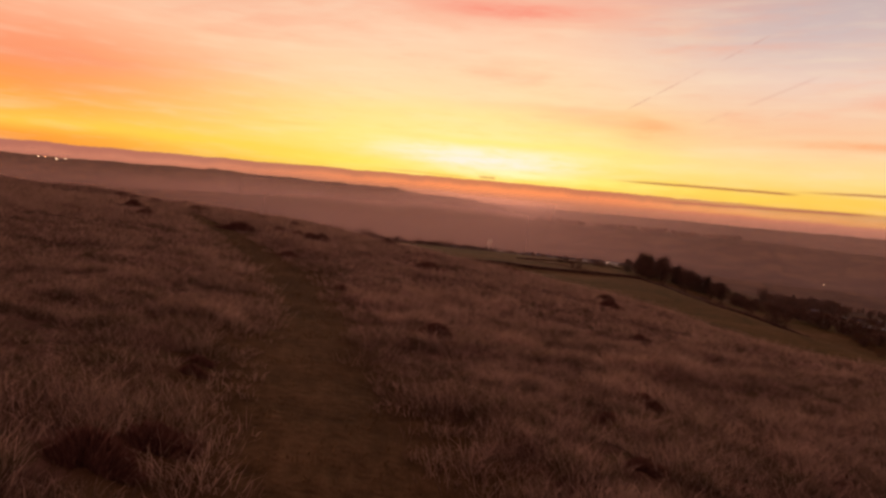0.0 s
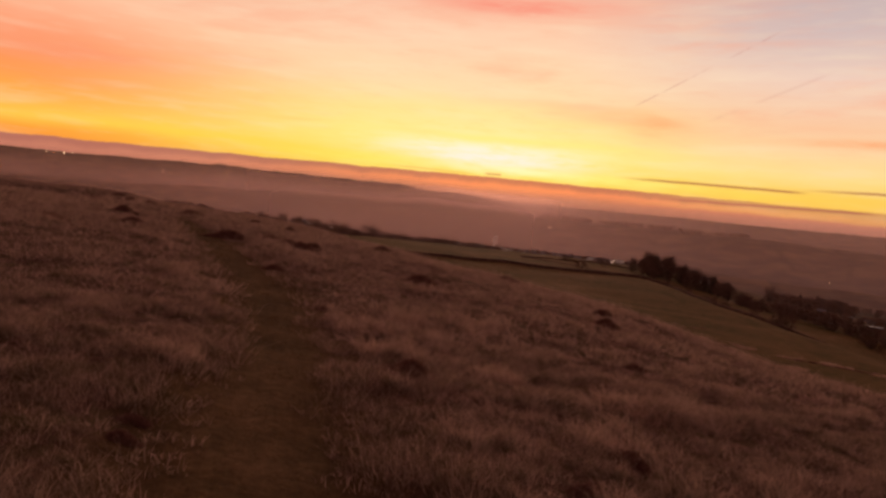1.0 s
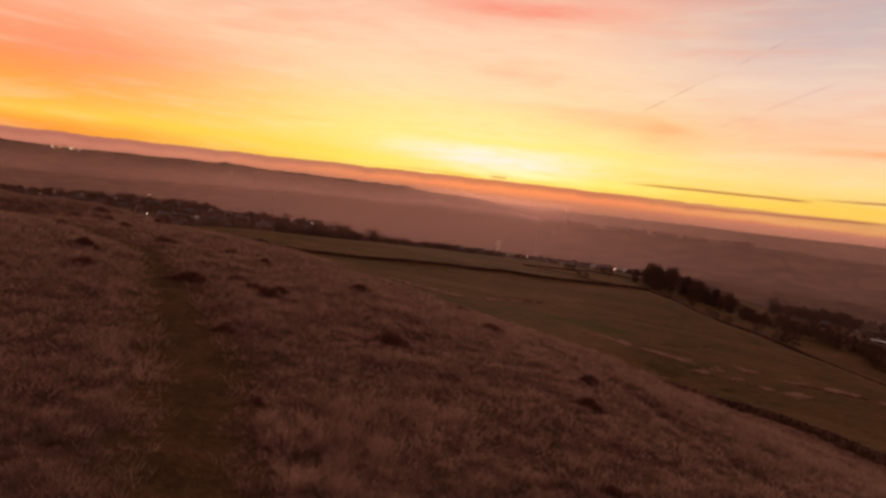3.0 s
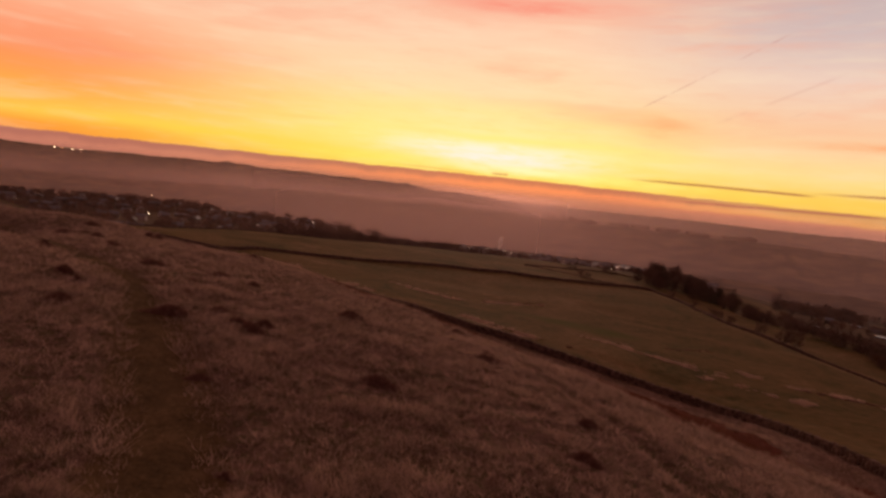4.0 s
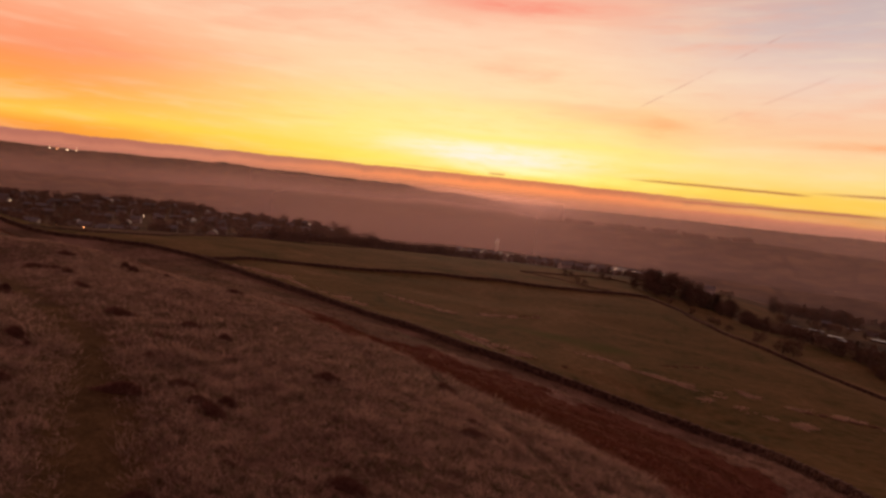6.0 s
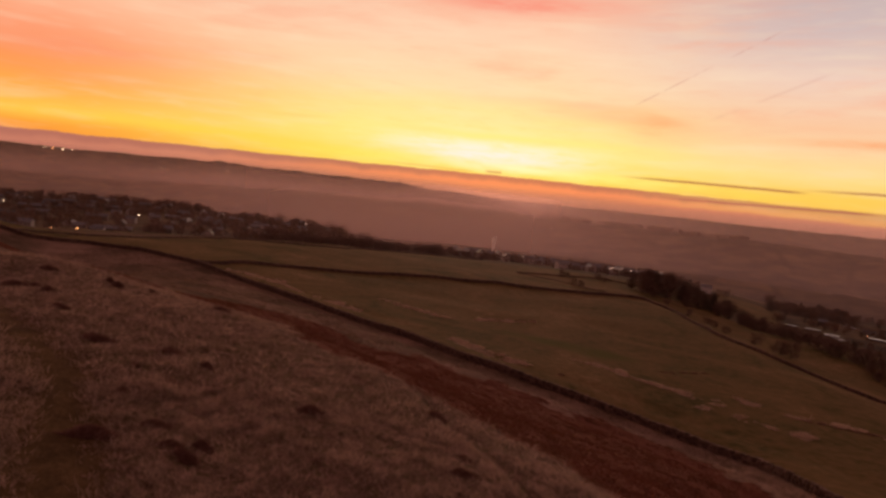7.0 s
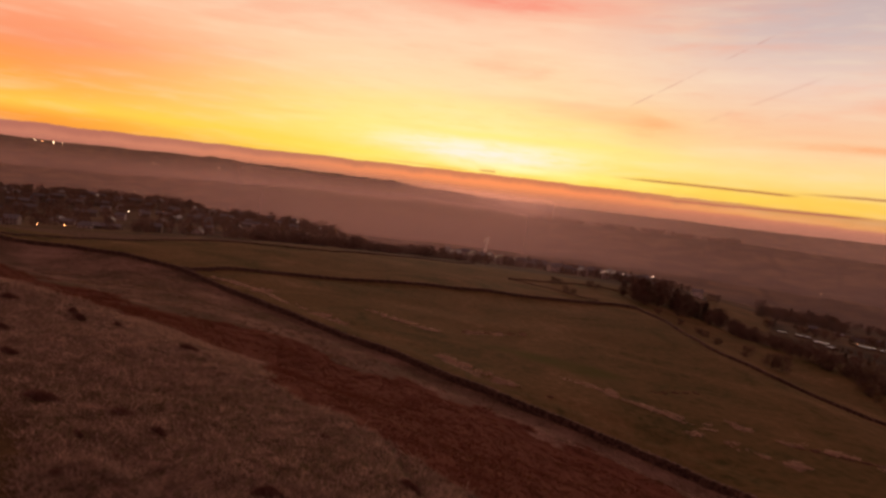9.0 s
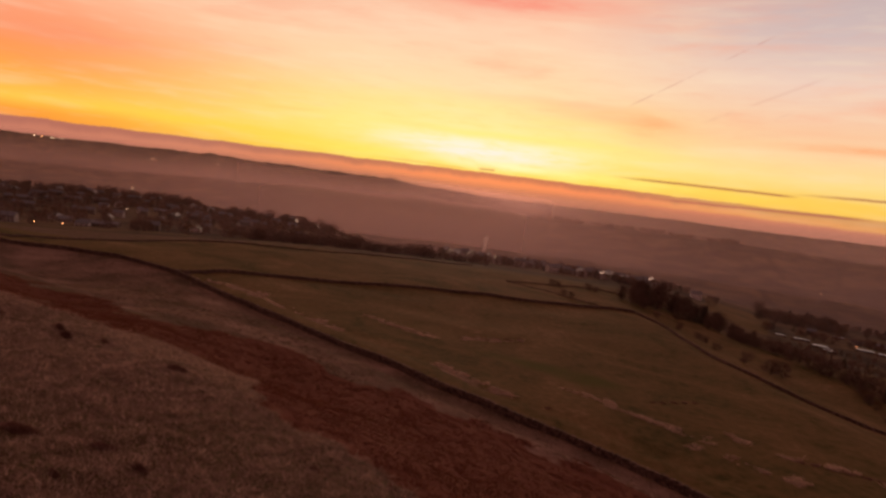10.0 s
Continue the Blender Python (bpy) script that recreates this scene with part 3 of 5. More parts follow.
def wall_stones(parent, pts, height, thick, long, courses):
    """Rough stones laid in courses, with a row of upright cope stones on top."""
    g = np.random.default_rng(len(pts))
    p = np.array(resample(pts, 1.2))
    tang = np.gradient(p, axis=0)
    tang /= np.linalg.norm(tang, axis=1)[:, None]
    side = np.stack([-tang[:, 1], tang[:, 0]], 1)
    p = p + side * (0.25 * grain(p[:, 0], p[:, 1], 7, 41))[:, None]
    run = np.concatenate([[0], np.cumsum(np.linalg.norm(np.diff(p, axis=0), axis=1))])
    base = ground_z(p[:, 0], p[:, 1])
    high = height * (1 + 0.10 * grain(p[:, 0], p[:, 1], 2.4, 42) + 0.08 * grain(p[:, 0], p[:, 1], 9, 43))
    boxes = []
    for c in range(courses + 1):
        cope = c == courses
        n = int(run[-1] / (long * (0.5 if cope else 1.0)))
        cut = np.linspace(0, run[-1], n + 1) + g.uniform(-0.25, 0.25, n + 1) * run[-1] / n
        cut.sort()
        boxes.append(np.stack([cut[:-1] + 0.012, cut[1:] - 0.012, np.full(n, c / courses), np.full(n, (c + 1) / courses), np.full(n, float(cope))], 1))
    boxes = np.concatenate(boxes)
    n = len(boxes)
    corner = np.array([(i, j, k) for i in (0, 1) for j in (0, 1) for k in (0, 1)], float)
    a = boxes[:, None, 0] + (boxes[:, 1] - boxes[:, 0])[:, None] * corner[None, :, 0]
    cope = boxes[:, 4] > 0.5
    up = g.uniform(0.55, 1.35, n) * height * 0.24
    lo, hi = boxes[:, 2], boxes[:, 3]
    x, y = np.interp(a, run, p[:, 0]), np.interp(a, run, p[:, 1])
    sx, sy = np.interp(a, run, side[:, 0]), np.interp(a, run, side[:, 1])
    zb, zh = np.interp(a, run, base), np.interp(a, run, high)
    frac = np.where(corner[None, :, 2] > 0, hi[:, None], lo[:, None])
    z = zb + zh * np.minimum(frac, 1.0) - 0.05 * (lo[:, None] == 0)
    z = np.where(cope[:, None], zb + zh * 1.0 + corner[None, :, 2] * up[:, None] - 0.02, z)
    wide = thick * (1.0 - 0.28 * np.minimum(frac, 1.0)) * np.where(cope, 0.85, 1.0)[:, None] * 0.5 * (1 + g.uniform(-0.02, 0.12, (n, 1)))
    wide = wide * (corner[None, :, 1] * 2 - 1)
    v = np.stack([x + sx * wide, y + sy * wide, z], -1) + g.normal(0, 0.018, (n, 8, 3))
    quad = np.array([(0, 1, 3, 2), (4, 6, 7, 5), (0, 4, 5, 1), (2, 3, 7, 6), (1, 5, 7, 3), (0, 2, 6, 4)])
    me = raw_mesh("stones", v.reshape(-1, 3), (quad[None] + 8 * np.arange(n)[:, None, None]).reshape(-1, 4))
    me.materials.append(STONE)
    ob = new("stones", me)
    ob.parent = parent
    return tagged(ob, "uneven gritstone courses with upright cope stones", kind="stuff")


WALL_FAR = [(-90, 136), (-88, 152), (-80, 180), (-73, 198), (-60, 216), (-32, 233), (-5, 255), (20, 272)]
WALL_SPUR = [(28, 214), (44, 222), (60, 231), (76, 236)]
WALL_SLANT = [(28, 214), (42, 200), (52, 187.5)]
for pts, h, th, long, rows in ((WALL_FAR, 0.38, 0.5, 0.7, 2), (WALL_SPUR, 0.34, 0.5, 0.7, 2), (WALL_SLANT, 0.2, 0.5, 0.7, 2), (WALL_LOW, 0.68, 0.6, 0.42, 4), (WALL_CROSS, 0.62, 0.6, 0.6, 4), (WALL_DOWN, 0.5, 0.5, 0.6, 3)):
    core = tagged(new("stone_wall", wall_core("stone_wall", pts, h * 0.93, th * 0.85)), "dark gritstone dry stone wall between moor and pasture", "wall", kind="structure")
    wall_stones(core, pts, h, th, long, rows)

# ---- moor grass, bracken and coarse pasture grass ----
rng = np.random.default_rng(7)


def mat_blades(name, stops, drift=(0.09, 0.06, 0.03), amount=0.4, size=0.25):
    m, k = material(name)
    g = k.add("ShaderNodeNewGeometry")
    big = k.noise(g.outputs["Position"], size, 4, 0.6)
    c = k.ramp(g.outputs["Random Per Island"], stops)
    c = k.mix(k.step(big, 0.45, 0.62, 0.0, amount), c, (*drift, 1))
    if name == "moor_grass":
        px, py, pz = k.split(g.outputs["Position"])
        down = k.math("MULTIPLY", k.step(py, 6, 18, 0.95, 1.0), k.step(py, 28, 42, 1.0, 0.6))
        c = k.mix(k.math("MULTIPLY", down, k.step(k.noise(g.outputs["Position"], 3.6, 4, 0.6), 0.49, 0.58, 0.0, 0.65)), c, (0.08, 0.07, 0.028, 1))
        c = k.mix(k.math("MULTIPLY", down, k.step(k.noise(g.outputs["Position"], 2.2, 4, 0.6), 0.54, 0.64, 0.0, 0.45)), c, (0.085, 0.045, 0.034, 1))
        c = k.mix(k.math("MULTIPLY", k.step(px, -0.5, 3.0, 0.1, 0.45), k.step(k.noise(g.outputs["Position"], 2.6, 4, 0.6), 0.43, 0.56)), c, (0.58, 0.42, 0.34, 1))
        # blades paler from y 5 to 20: grazing-light brightness put into the colour
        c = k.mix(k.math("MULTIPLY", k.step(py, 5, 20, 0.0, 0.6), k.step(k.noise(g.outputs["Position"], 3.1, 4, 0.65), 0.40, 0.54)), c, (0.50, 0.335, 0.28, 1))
    c = k.mix(k.step(k.noise(g.outputs["Position"], 4.5, 3, 0.6), 0.54, 0.68, 0.0, amount), c, (drift[0] * 0.9, drift[1] * 1.1, drift[2], 1))
    c = k.mix(k.step(k.noise(g.outputs["Position"], 3.2, 4, 0.65), 0.46, 0.64, 0.0, 0.3 if name in ("dead_bracken", "coarse_grass") else 0.42), c, (stops[0][1][0] * 0.9, stops[0][1][1] * 0.9, stops[0][1][2] * 0.9, 1))
    c = k.mix(k.step(k.noise(g.outputs["Position"], 0.8, 4, 0.6), 0.52, 0.7, 0.0, 0.45), c, stops[-1][1] + (1,))
    if name in ("moor_grass", "rank_grass", "path_turf"):
        a = k.add("ShaderNodeAttribute")
        a.attribute_name = "tone"
        tone = a.outputs["Fac"]
        c = k.mix(k.step(tone, 0.36, 0.10, 0.0, 0.62), c, (0.075, 0.055, 0.024, 1))
        c = k.mix(k.step(tone, 0.72, 0.95, 0.0, 0.5), c, (*(1.1 * q for q in stops[-1][1]), 1))
    front, back, both, out = k.add("ShaderNodeBsdfDiffuse"), k.add("ShaderNodeBsdfTranslucent"), k.add("ShaderNodeMixShader"), k.add("ShaderNodeOutputMaterial")
    both.inputs[0].default_value = 0.45
    k.put(front.inputs[0], c)
    k.put(back.inputs[0], c)
    k.put(both.inputs[1], front.outputs[0])
    k.put(both.inputs[2], back.outputs[0])
    k.put(out.inputs[0], both.outputs[0])
    return m


def blades(x, y, count, high, wide, spread, lean, fine=True):
    """Tufts at x, y with that many blades each; high: metres, one for each tuft. Also gives each tuft a tone from 0 to 1."""
    n = len(x) * count
    tone = rng.uniform(0, 1, len(x))
    high = high * (0.78 + 0.5 * tone)
    bx, by, h = np.repeat(x, count), np.repeat(y, count), np.repeat(high, count) * rng.uniform(0.45, 1.15, n)
    a, r = rng.uniform(0, 2 * np.pi, n), spread * np.sqrt(rng.uniform(0, 1, n)) * np.repeat(np.clip(high / np.mean(high), 0.5, 1.6), count)
    bx, by = bx + r * np.cos(a), by + r * np.sin(a)
    bz = ground_z(bx, by) - 0.02
    w = wide * rng.uniform(0.6, 1.4, n)
    face = rng.uniform(0, 2 * np.pi, n)
    out = lean * rng.uniform(0.2, 1.2, n) * h
    swing = a + rng.normal(0, 0.9, n)
    lx, ly = out * np.cos(swing), out * np.sin(swing)
    sx, sy = w * np.cos(face), w * np.sin(face)
    i = np.arange(n)
    if not fine:
        v = np.empty((n, 3, 3))
        v[:, 0] = np.stack([bx - sx, by - sy, bz], 1)
        v[:, 1] = np.stack([bx + sx, by + sy, bz], 1)
        v[:, 2] = np.stack([bx + lx, by + ly, bz + h], 1)
        return v.reshape(-1, 3), np.stack([3 * i, 3 * i + 1, 3 * i + 2], 1), np.repeat(tone, 3 * count)
    v = np.empty((n, 5, 3))
    v[:, 0] = np.stack([bx - sx, by - sy, bz], 1)
    v[:, 1] = np.stack([bx + sx, by + sy, bz], 1)
    v[:, 2] = np.stack([bx + 0.35 * lx + 0.7 * sx, by + 0.35 * ly + 0.7 * sy, bz + 0.6 * h], 1)
    v[:, 3] = np.stack([bx + 0.35 * lx - 0.7 * sx, by + 0.35 * ly - 0.7 * sy, bz + 0.6 * h], 1)
    v[:, 4] = np.stack([bx + lx, by + ly, bz + h], 1)
    t = np.concatenate([np.stack([5 * i, 5 * i + 1, 5 * i + 2], 1), np.stack([5 * i, 5 * i + 2, 5 * i + 3], 1), np.stack([5 * i + 3, 5 * i + 2, 5 * i + 4], 1)])
    return v.reshape(-1, 3), t, np.repeat(tone, 5 * count)


def fan(n, r0, r1, half=47.0):
    r = np.sqrt(rng.uniform(r0**2, r1**2, n))
    a = np.radians(rng.uniform(-half, half, n))
    return r * np.sin(a), r * np.cos(a)


def tuft_height(x, y):
    return np.clip(0.10 + 0.03 * grain(x, y, 0.9, 51) + 0.02 * grain(x, y, 5.0, 52) + 0.17 * np.maximum(0, grain(x, y, 0.48, 56)) + 0.07 * grain(x, y, 0.24, 55), 0.03, 0.40)


STRAW = [(0.0, (0.075, 0.045, 0.034)), (0.3, (0.20, 0.125, 0.097)), (0.65, (0.41, 0.272, 0.218)), (1.0, (0.66, 0.475, 0.395))]
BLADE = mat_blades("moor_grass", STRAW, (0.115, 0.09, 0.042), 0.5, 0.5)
RANK = mat_blades("rank_grass", [(0.0, (0.07, 0.043, 0.031)), (0.5, (0.185, 0.118, 0.086)), (1.0, (0.36, 0.24, 0.188))], (0.10, 0.072, 0.042), 0.6, 0.09)
TURF = mat_blades("path_turf", [(0.0, (0.055, 0.036, 0.016)), (0.5, (0.12, 0.078, 0.037)), (1.0, (0.22, 0.142, 0.075))], (0.065, 0.05, 0.017), 0.5)
RUST = mat_blades("dead_bracken", [(0.0, (0.118, 0.042, 0.028)), (0.5, (0.148, 0.054, 0.036)), (1.0, (0.18, 0.068, 0.046))], (0.125, 0.058, 0.034), 0.6, 0.15)
COARSE = mat_blades("coarse_grass", [(0.0, (0.36, 0.235, 0.185)), (0.5, (0.54, 0.375, 0.30)), (1.0, (0.70, 0.52, 0.43))], (0.17, 0.11, 0.07), 0.3)


def stuff(name, verts, tris, tone, mat, label, category):
    me = raw_mesh(name, verts, tris)
    layer(me, "tone", tone)
    me.materials.append(mat)
    return tagged(new(name, me), label, category, kind="stuff")


CLUMPS = [(-2.05, 3.4, 0.8), (-1.8, 3.85, 0.7), (-1.9, 2.4, 0.45), (0.2, 9.4, 0.95), (-2.4, 6.2, 0.4), (4.6, 12.3, 0.6), (5.2, 17.2, 0.8), (6.0, 20.2, 0.7), (2.1, 4.7, 0.45), (-2.3, 5.7, 0.4), (2.9, 7.1, 0.6), (2.9, 4.7, 0.35), (2.1, 6, 0.5), (-2.0, 13.8, 0.5), (3.6, 27.4, 0.7), (-7.9, 24, 1.5), (-6.5, 25.2, 0.9), (-4.7, 23.3, 1.0), (-4.6, 24.2, 0.9), (-5.4, 23.9, 0.7)]
CLUMPS += [(-13, 33.4, 1.4), (-7.5, 31.9, 0.9), (-21.2, 42.6, 1.2), (-24.2, 44.3, 1.6), (-23.0, 44.0, 1.2), (-19.6, 47.4, 1.3), (-12.4, 20.6, 1.0), (-11.2, 23.1, 0.9), (-13.8, 27.6, 1.1), (-12.8, 26.8, 0.6), (-2.4, 28.7, 1.0), (-11.5, 44.4, 1.1), (-9.8, 30.5, 0.7), (-1.6, 35.4, 0.7), (3.3, 25.8, 0.9), (-17.7, 38.2, 1.0), (-20.2, 35.9, 1.0), (-0.1, 20.4, 1.1), (-19.2, 34.3, 0.9), (-10.8, 22.5, 0.5), (-21.1, 49.2, 1.0), (-9.4, 33.0, 0.9), (-4.5, 18.4, 0.6), (-7.6, 29.1, 0.7), (-17.5, 48.0, 0.8), (-8.9, 27.6, 0.7), (-3.2, 20.4, 0.4)]
CLUMPS += [(2.5, 32.5, 1.0), (-28, 43, 1.8), (-26, 50, 1.1), (35, 92, 1.4), (36.6, 92.6, 1.6), (38.6, 93.8, 1.8), (40.4, 94.6, 2.0), (42.5, 95.6, 1.6), (46.3, 76.4, 2.0), (47.8, 76.0, 2.4), (49.4, 75.4, 2.2), (51, 75, 2.4), (52.8, 74.6, 2.2), (54.5, 74.2, 1.8), (9.4, 115.8, 2.0), (11.4, 116.8, 2.4), (13.4, 117.8, 2.2), (15.6, 119, 2.4), (17.8, 120.2, 2.2), (20.4, 121.6, 2.0), (18.2, 80.8, 1.2)]


def off_clumps(x, y):
    ok = np.ones(np.shape(x), bool)
    for cx, cy, w in CLUMPS:
        ok &= np.hypot(x - cx, y - cy + 0.1 * w) > (0.46 if cy < 12 else 0.28) * w
    return ok


def on_moor(x, y):
    return (cover(x, y) < 0.45) & ~inside(FIELD, x, y) & off_clumps(x, y)


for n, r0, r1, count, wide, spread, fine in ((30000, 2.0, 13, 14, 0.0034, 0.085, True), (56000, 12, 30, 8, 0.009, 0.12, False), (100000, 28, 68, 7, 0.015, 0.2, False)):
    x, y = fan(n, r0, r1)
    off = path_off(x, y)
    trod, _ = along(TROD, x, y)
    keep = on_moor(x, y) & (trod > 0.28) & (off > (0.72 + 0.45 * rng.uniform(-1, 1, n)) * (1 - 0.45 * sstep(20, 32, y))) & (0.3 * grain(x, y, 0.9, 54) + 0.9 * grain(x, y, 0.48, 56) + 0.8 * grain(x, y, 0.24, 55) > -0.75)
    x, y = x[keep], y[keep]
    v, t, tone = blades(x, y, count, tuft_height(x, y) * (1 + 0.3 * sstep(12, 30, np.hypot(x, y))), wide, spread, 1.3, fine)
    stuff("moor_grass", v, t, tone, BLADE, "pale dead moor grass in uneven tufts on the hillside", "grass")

spots = ((0.1, 13.4, 0.9), (-0.7, 12.7, 0.6), (1.1, 14.6, 0.7), (-0.2, 11.0, 0.35), (2.9, 7.7, 0.3), (3.6, 9.2, 0.4), (-2.9, 8.2, 0.3), (1.6, 10.2, 0.3))
x = np.concatenate([rng.normal(a, w, int(150 * w)) for a, b, w in spots])
y = np.concatenate([rng.normal(b, 0.8 * w, int(150 * w)) for a, b, w in spots])
keep = path_off(x, y) > 0.75
x, y = x[keep], y[keep]
v, t, tone = blades(x, y, 16, 0.26 + 0.07 * grain(x, y, 0.5, 58), 0.0045, 0.11, 1.0)
stuff("tussock_grass", v, t, tone, COARSE, "pale bleached tussock grass beside the path", "grass")

x, y = fan(40000, 2.0, 34)
off = path_off(x, y)
keep = off < 1.0
x, y = x[keep], y[keep]
v, t, tone = blades(x, y, 8, 0.05 + 0.02 * grain(x, y, 0.8, 56), 0.006, 0.09, 0.8, False)
stuff("path_turf", v, t, tone, TURF, "short trodden olive turf along the moorland path", "grass")

x, y = rng.uniform(-64, 35, 66000), rng.uniform(8, 102, 66000)
keep = cover(x, y) > rng.uniform(0.12, 0.9, len(x))
x, y = x[keep], y[keep]
v, t, tone = blades(x, y, 11, 0.11 + 0.035 * grain(x, y, 2.0, 60), 0.04, 0.34, 2.0, False)
stuff("bracken", v, t, tone, RUST, "rust-red dead bracken in a belt above the stone wall", "bracken")

x, y = rng.uniform(-60, 80, 240000), rng.uniform(25, 150, 240000)
keep = inside(FIELD, x, y) & (tussock(x, y) > rng.uniform(0.25, 0.85, 240000)) & (grain(x, y, 0.9, 34) > -0.35)
x, y = x[keep], y[keep]
v, t, tone = blades(x, y, 9, 0.24 + 0.08 * grain(x, y, 2.0, 61), 0.03, 0.25, 0.9, False)
stuff("coarse_grass", v, t, tone, COARSE, "pale coarse grass tussocks in the green pasture", "grass")

# the strip of rank grass between bracken and wall
x, y = rng.uniform(-75, 33, 60000), rng.uniform(5, 138, 60000)
off, _ = along(WALL_LOW, x, y)
keep = on_moor(x, y) & (cover(x, y) < 0.5) & (off < 22) & (np.hypot(x, y) > 45) & (grain(x, y, 6, 63) + 0.7 * grain(x, y, 2, 64) > rng.uniform(-1.2, 0.2, len(x)))
x, y = x[keep], y[keep]
v, t, tone = blades(x, y, 6, 0.20 + 0.07 * grain(x, y, 2.0, 62), 0.028, 0.3, 0.8, False)
stuff("rank_grass", v, t, tone, RANK, "rough brown grass between the bracken and the wall", "grass")


def mat_heather(name, stops):
    m, k = material(name)
    g = k.add("ShaderNodeNewGeometry")
    c = k.ramp(g.outputs["Random Per Island"], stops)
    finish(k, c, 0.9, spec=0.1)
    return m


HEATHER = mat_heather("heather", [(0.0, (0.115, 0.058, 0.046)), (0.6, (0.20, 0.108, 0.086)), (1.0, (0.31, 0.18, 0.142))])
RUSH = mat_heather("rushes", [(0.0, (0.12, 0.075, 0.05)), (0.6, (0.21, 0.13, 0.09)), (1.0, (0.32, 0.20, 0.145))])


def heather_mesh(seed, sprigs, mat):
    """A low cushion one metre across, and the short woody sprigs that cover it."""
    r = np.random.default_rng(seed)
    a, d = r.uniform(0, 2 * np.pi, sprigs), 0.5 * np.sqrt(r.uniform(0, 1, sprigs))

    def edge(b):
        return 0.72 + 0.18 * np.sin(2 * b + seed) + 0.14 * np.sin(3 * b + 2 * seed) + 0.12 * np.sin(5 * b + 3 * seed) + 0.07 * np.sin(9 * b + seed)

    def lift(u, px, py):
        return 0.27 * np.sqrt(np.clip(1 - (u / 0.51) ** 2, 0, 1)) * (0.85 + 0.25 * np.sin(8 * px + seed) * np.cos(7 * py))

    bx, by = d * edge(a) * np.cos(a), d * edge(a) * np.sin(a)
    z = lift(d, bx, by) - 0.09
    h = 0.035 + 0.075 * r.uniform(0, 1, sprigs) ** 2
    f, w = r.uniform(0, 2 * np.pi, sprigs), 0.011 * r.uniform(0.7, 1.6, sprigs)
    lx, ly = 0.35 * bx * h / 0.1 + 0.035 * r.normal(size=sprigs), 0.35 * by * h / 0.1 + 0.035 * r.normal(size=sprigs)
    v = np.empty((sprigs, 3, 3))
    v[:, 0] = np.stack([bx - w * np.cos(f), by - w * np.sin(f), z - 0.02], 1)
    v[:, 1] = np.stack([bx + w * np.cos(f), by + w * np.sin(f), z - 0.02], 1)
    v[:, 2] = np.stack([bx + lx, by + ly, z + h], 1)
    green = raw_mesh("foliage", v.reshape(-1, 3), np.arange(3 * sprigs).reshape(-1, 3))
    ring, rings = 24, 6
    cap = []
    for q in range(rings):
        u = 0.5 * (1 - q / rings)
        for p in range(ring):
            b = 2 * np.pi * p / ring
            px, py = u * edge(b) * np.cos(b), u * edge(b) * np.sin(b)
            cap.append((px, py, float(lift(u, px, py)) - 0.10))
    cap.append((0, 0, float(lift(0.0, 0.0, 0.0)) - 0.10))
    faces = []
    for q in range(rings - 1):
        for p in range(ring):
            i, j = q * ring + p, q * ring + (p + 1) % ring
            faces += [(i, j, j + ring), (i, j + ring, i + ring)]
    for p in range(ring):
        faces.append(((rings - 1) * ring + p, (rings - 1) * ring + (p + 1) % ring, rings * ring))
    cushion = raw_mesh("cushion", np.array(cap), np.array(faces))
    for me in (green, cushion):
        me.materials.append(mat)
    return cushion, green


def drop_at(x, y, sink=0.0, turn=0.0, sx=1.0, sy=None, sz=None):
    z = float(ground_z(np.array([x]), np.array([y]))[0]) - sink
    return Matrix.Translation((x, y, z)) @ Matrix.Rotation(turn, 4, "Z") @ Matrix.Diagonal((sx, sy or sx, sz or sx, 1))


protos = [heather_mesh(q, 3000, HEATHER) for q in (1, 2, 3)]
rushes = [heather_mesh(q, 1500, RUSH) for q in (4, 5, 6)]
for i, (x, y, w) in enumerate(CLUMPS):
    ob = new("heather_clump" if y < 60 else "rush_clump")
    ob.matrix_basis = drop_at(x, y, 0.03, -0.2 + 0.5 * math.sin(i * 1.7), w * (1.05 if y < 18 else 1.3 if y < 60 else 1.05), w * (0.62 if y < 12 else 0.55), min(w, 1.2) * (1.2 if y < 12 else 1.25 if y < 60 else 0.55))
    for name, me in zip(("cushion", "foliage"), (protos if y < 60 else rushes)[i % 3]):
        ch = new(name, me)
        ch.parent = ob
        if name == "foliage":
            tagged(ch, kind="stuff")
    tagged(ob, "dark brown heather clump in the pale moor grass" if y < 60 else "dark clump of rushes in the green pasture", "heather" if y < 60 else "rushes", "clumps on the hill")


# ---- trees and bushes ----


def part(name, me, mat, parent, label=""):
    """A mesh as one part of a thing."""
    if not me.materials:
        me.materials.append(mat)
    ob = new(name, me)
    ob.parent = parent
    return tagged(ob, label)


def mat_simple(name, stops, scale=2.0, rough=0.85, spec=0.2, metal=0.0):
    m, k = material(name)
    g = k.add("ShaderNodeNewGeometry")
    o = k.add("ShaderNodeObjectInfo")
    v = k.math("ADD", k.math("MULTIPLY", k.noise(g.outputs["Position"], scale, 5, 0.65), 0.7), k.math("MULTIPLY", o.outputs["Random"], 0.3))
    finish(k, k.ramp(v, stops), rough, spec=spec, metal=metal)
    return m


def mat_lamp(name, colour, power):
    m, k = material(name)
    e, out = k.add("ShaderNodeEmission"), k.add("ShaderNodeOutputMaterial")
    e.inputs[0].default_value, e.inputs[1].default_value = (*colour, 1), power
    k.put(out.inputs[0], e.outputs[0])
    return m


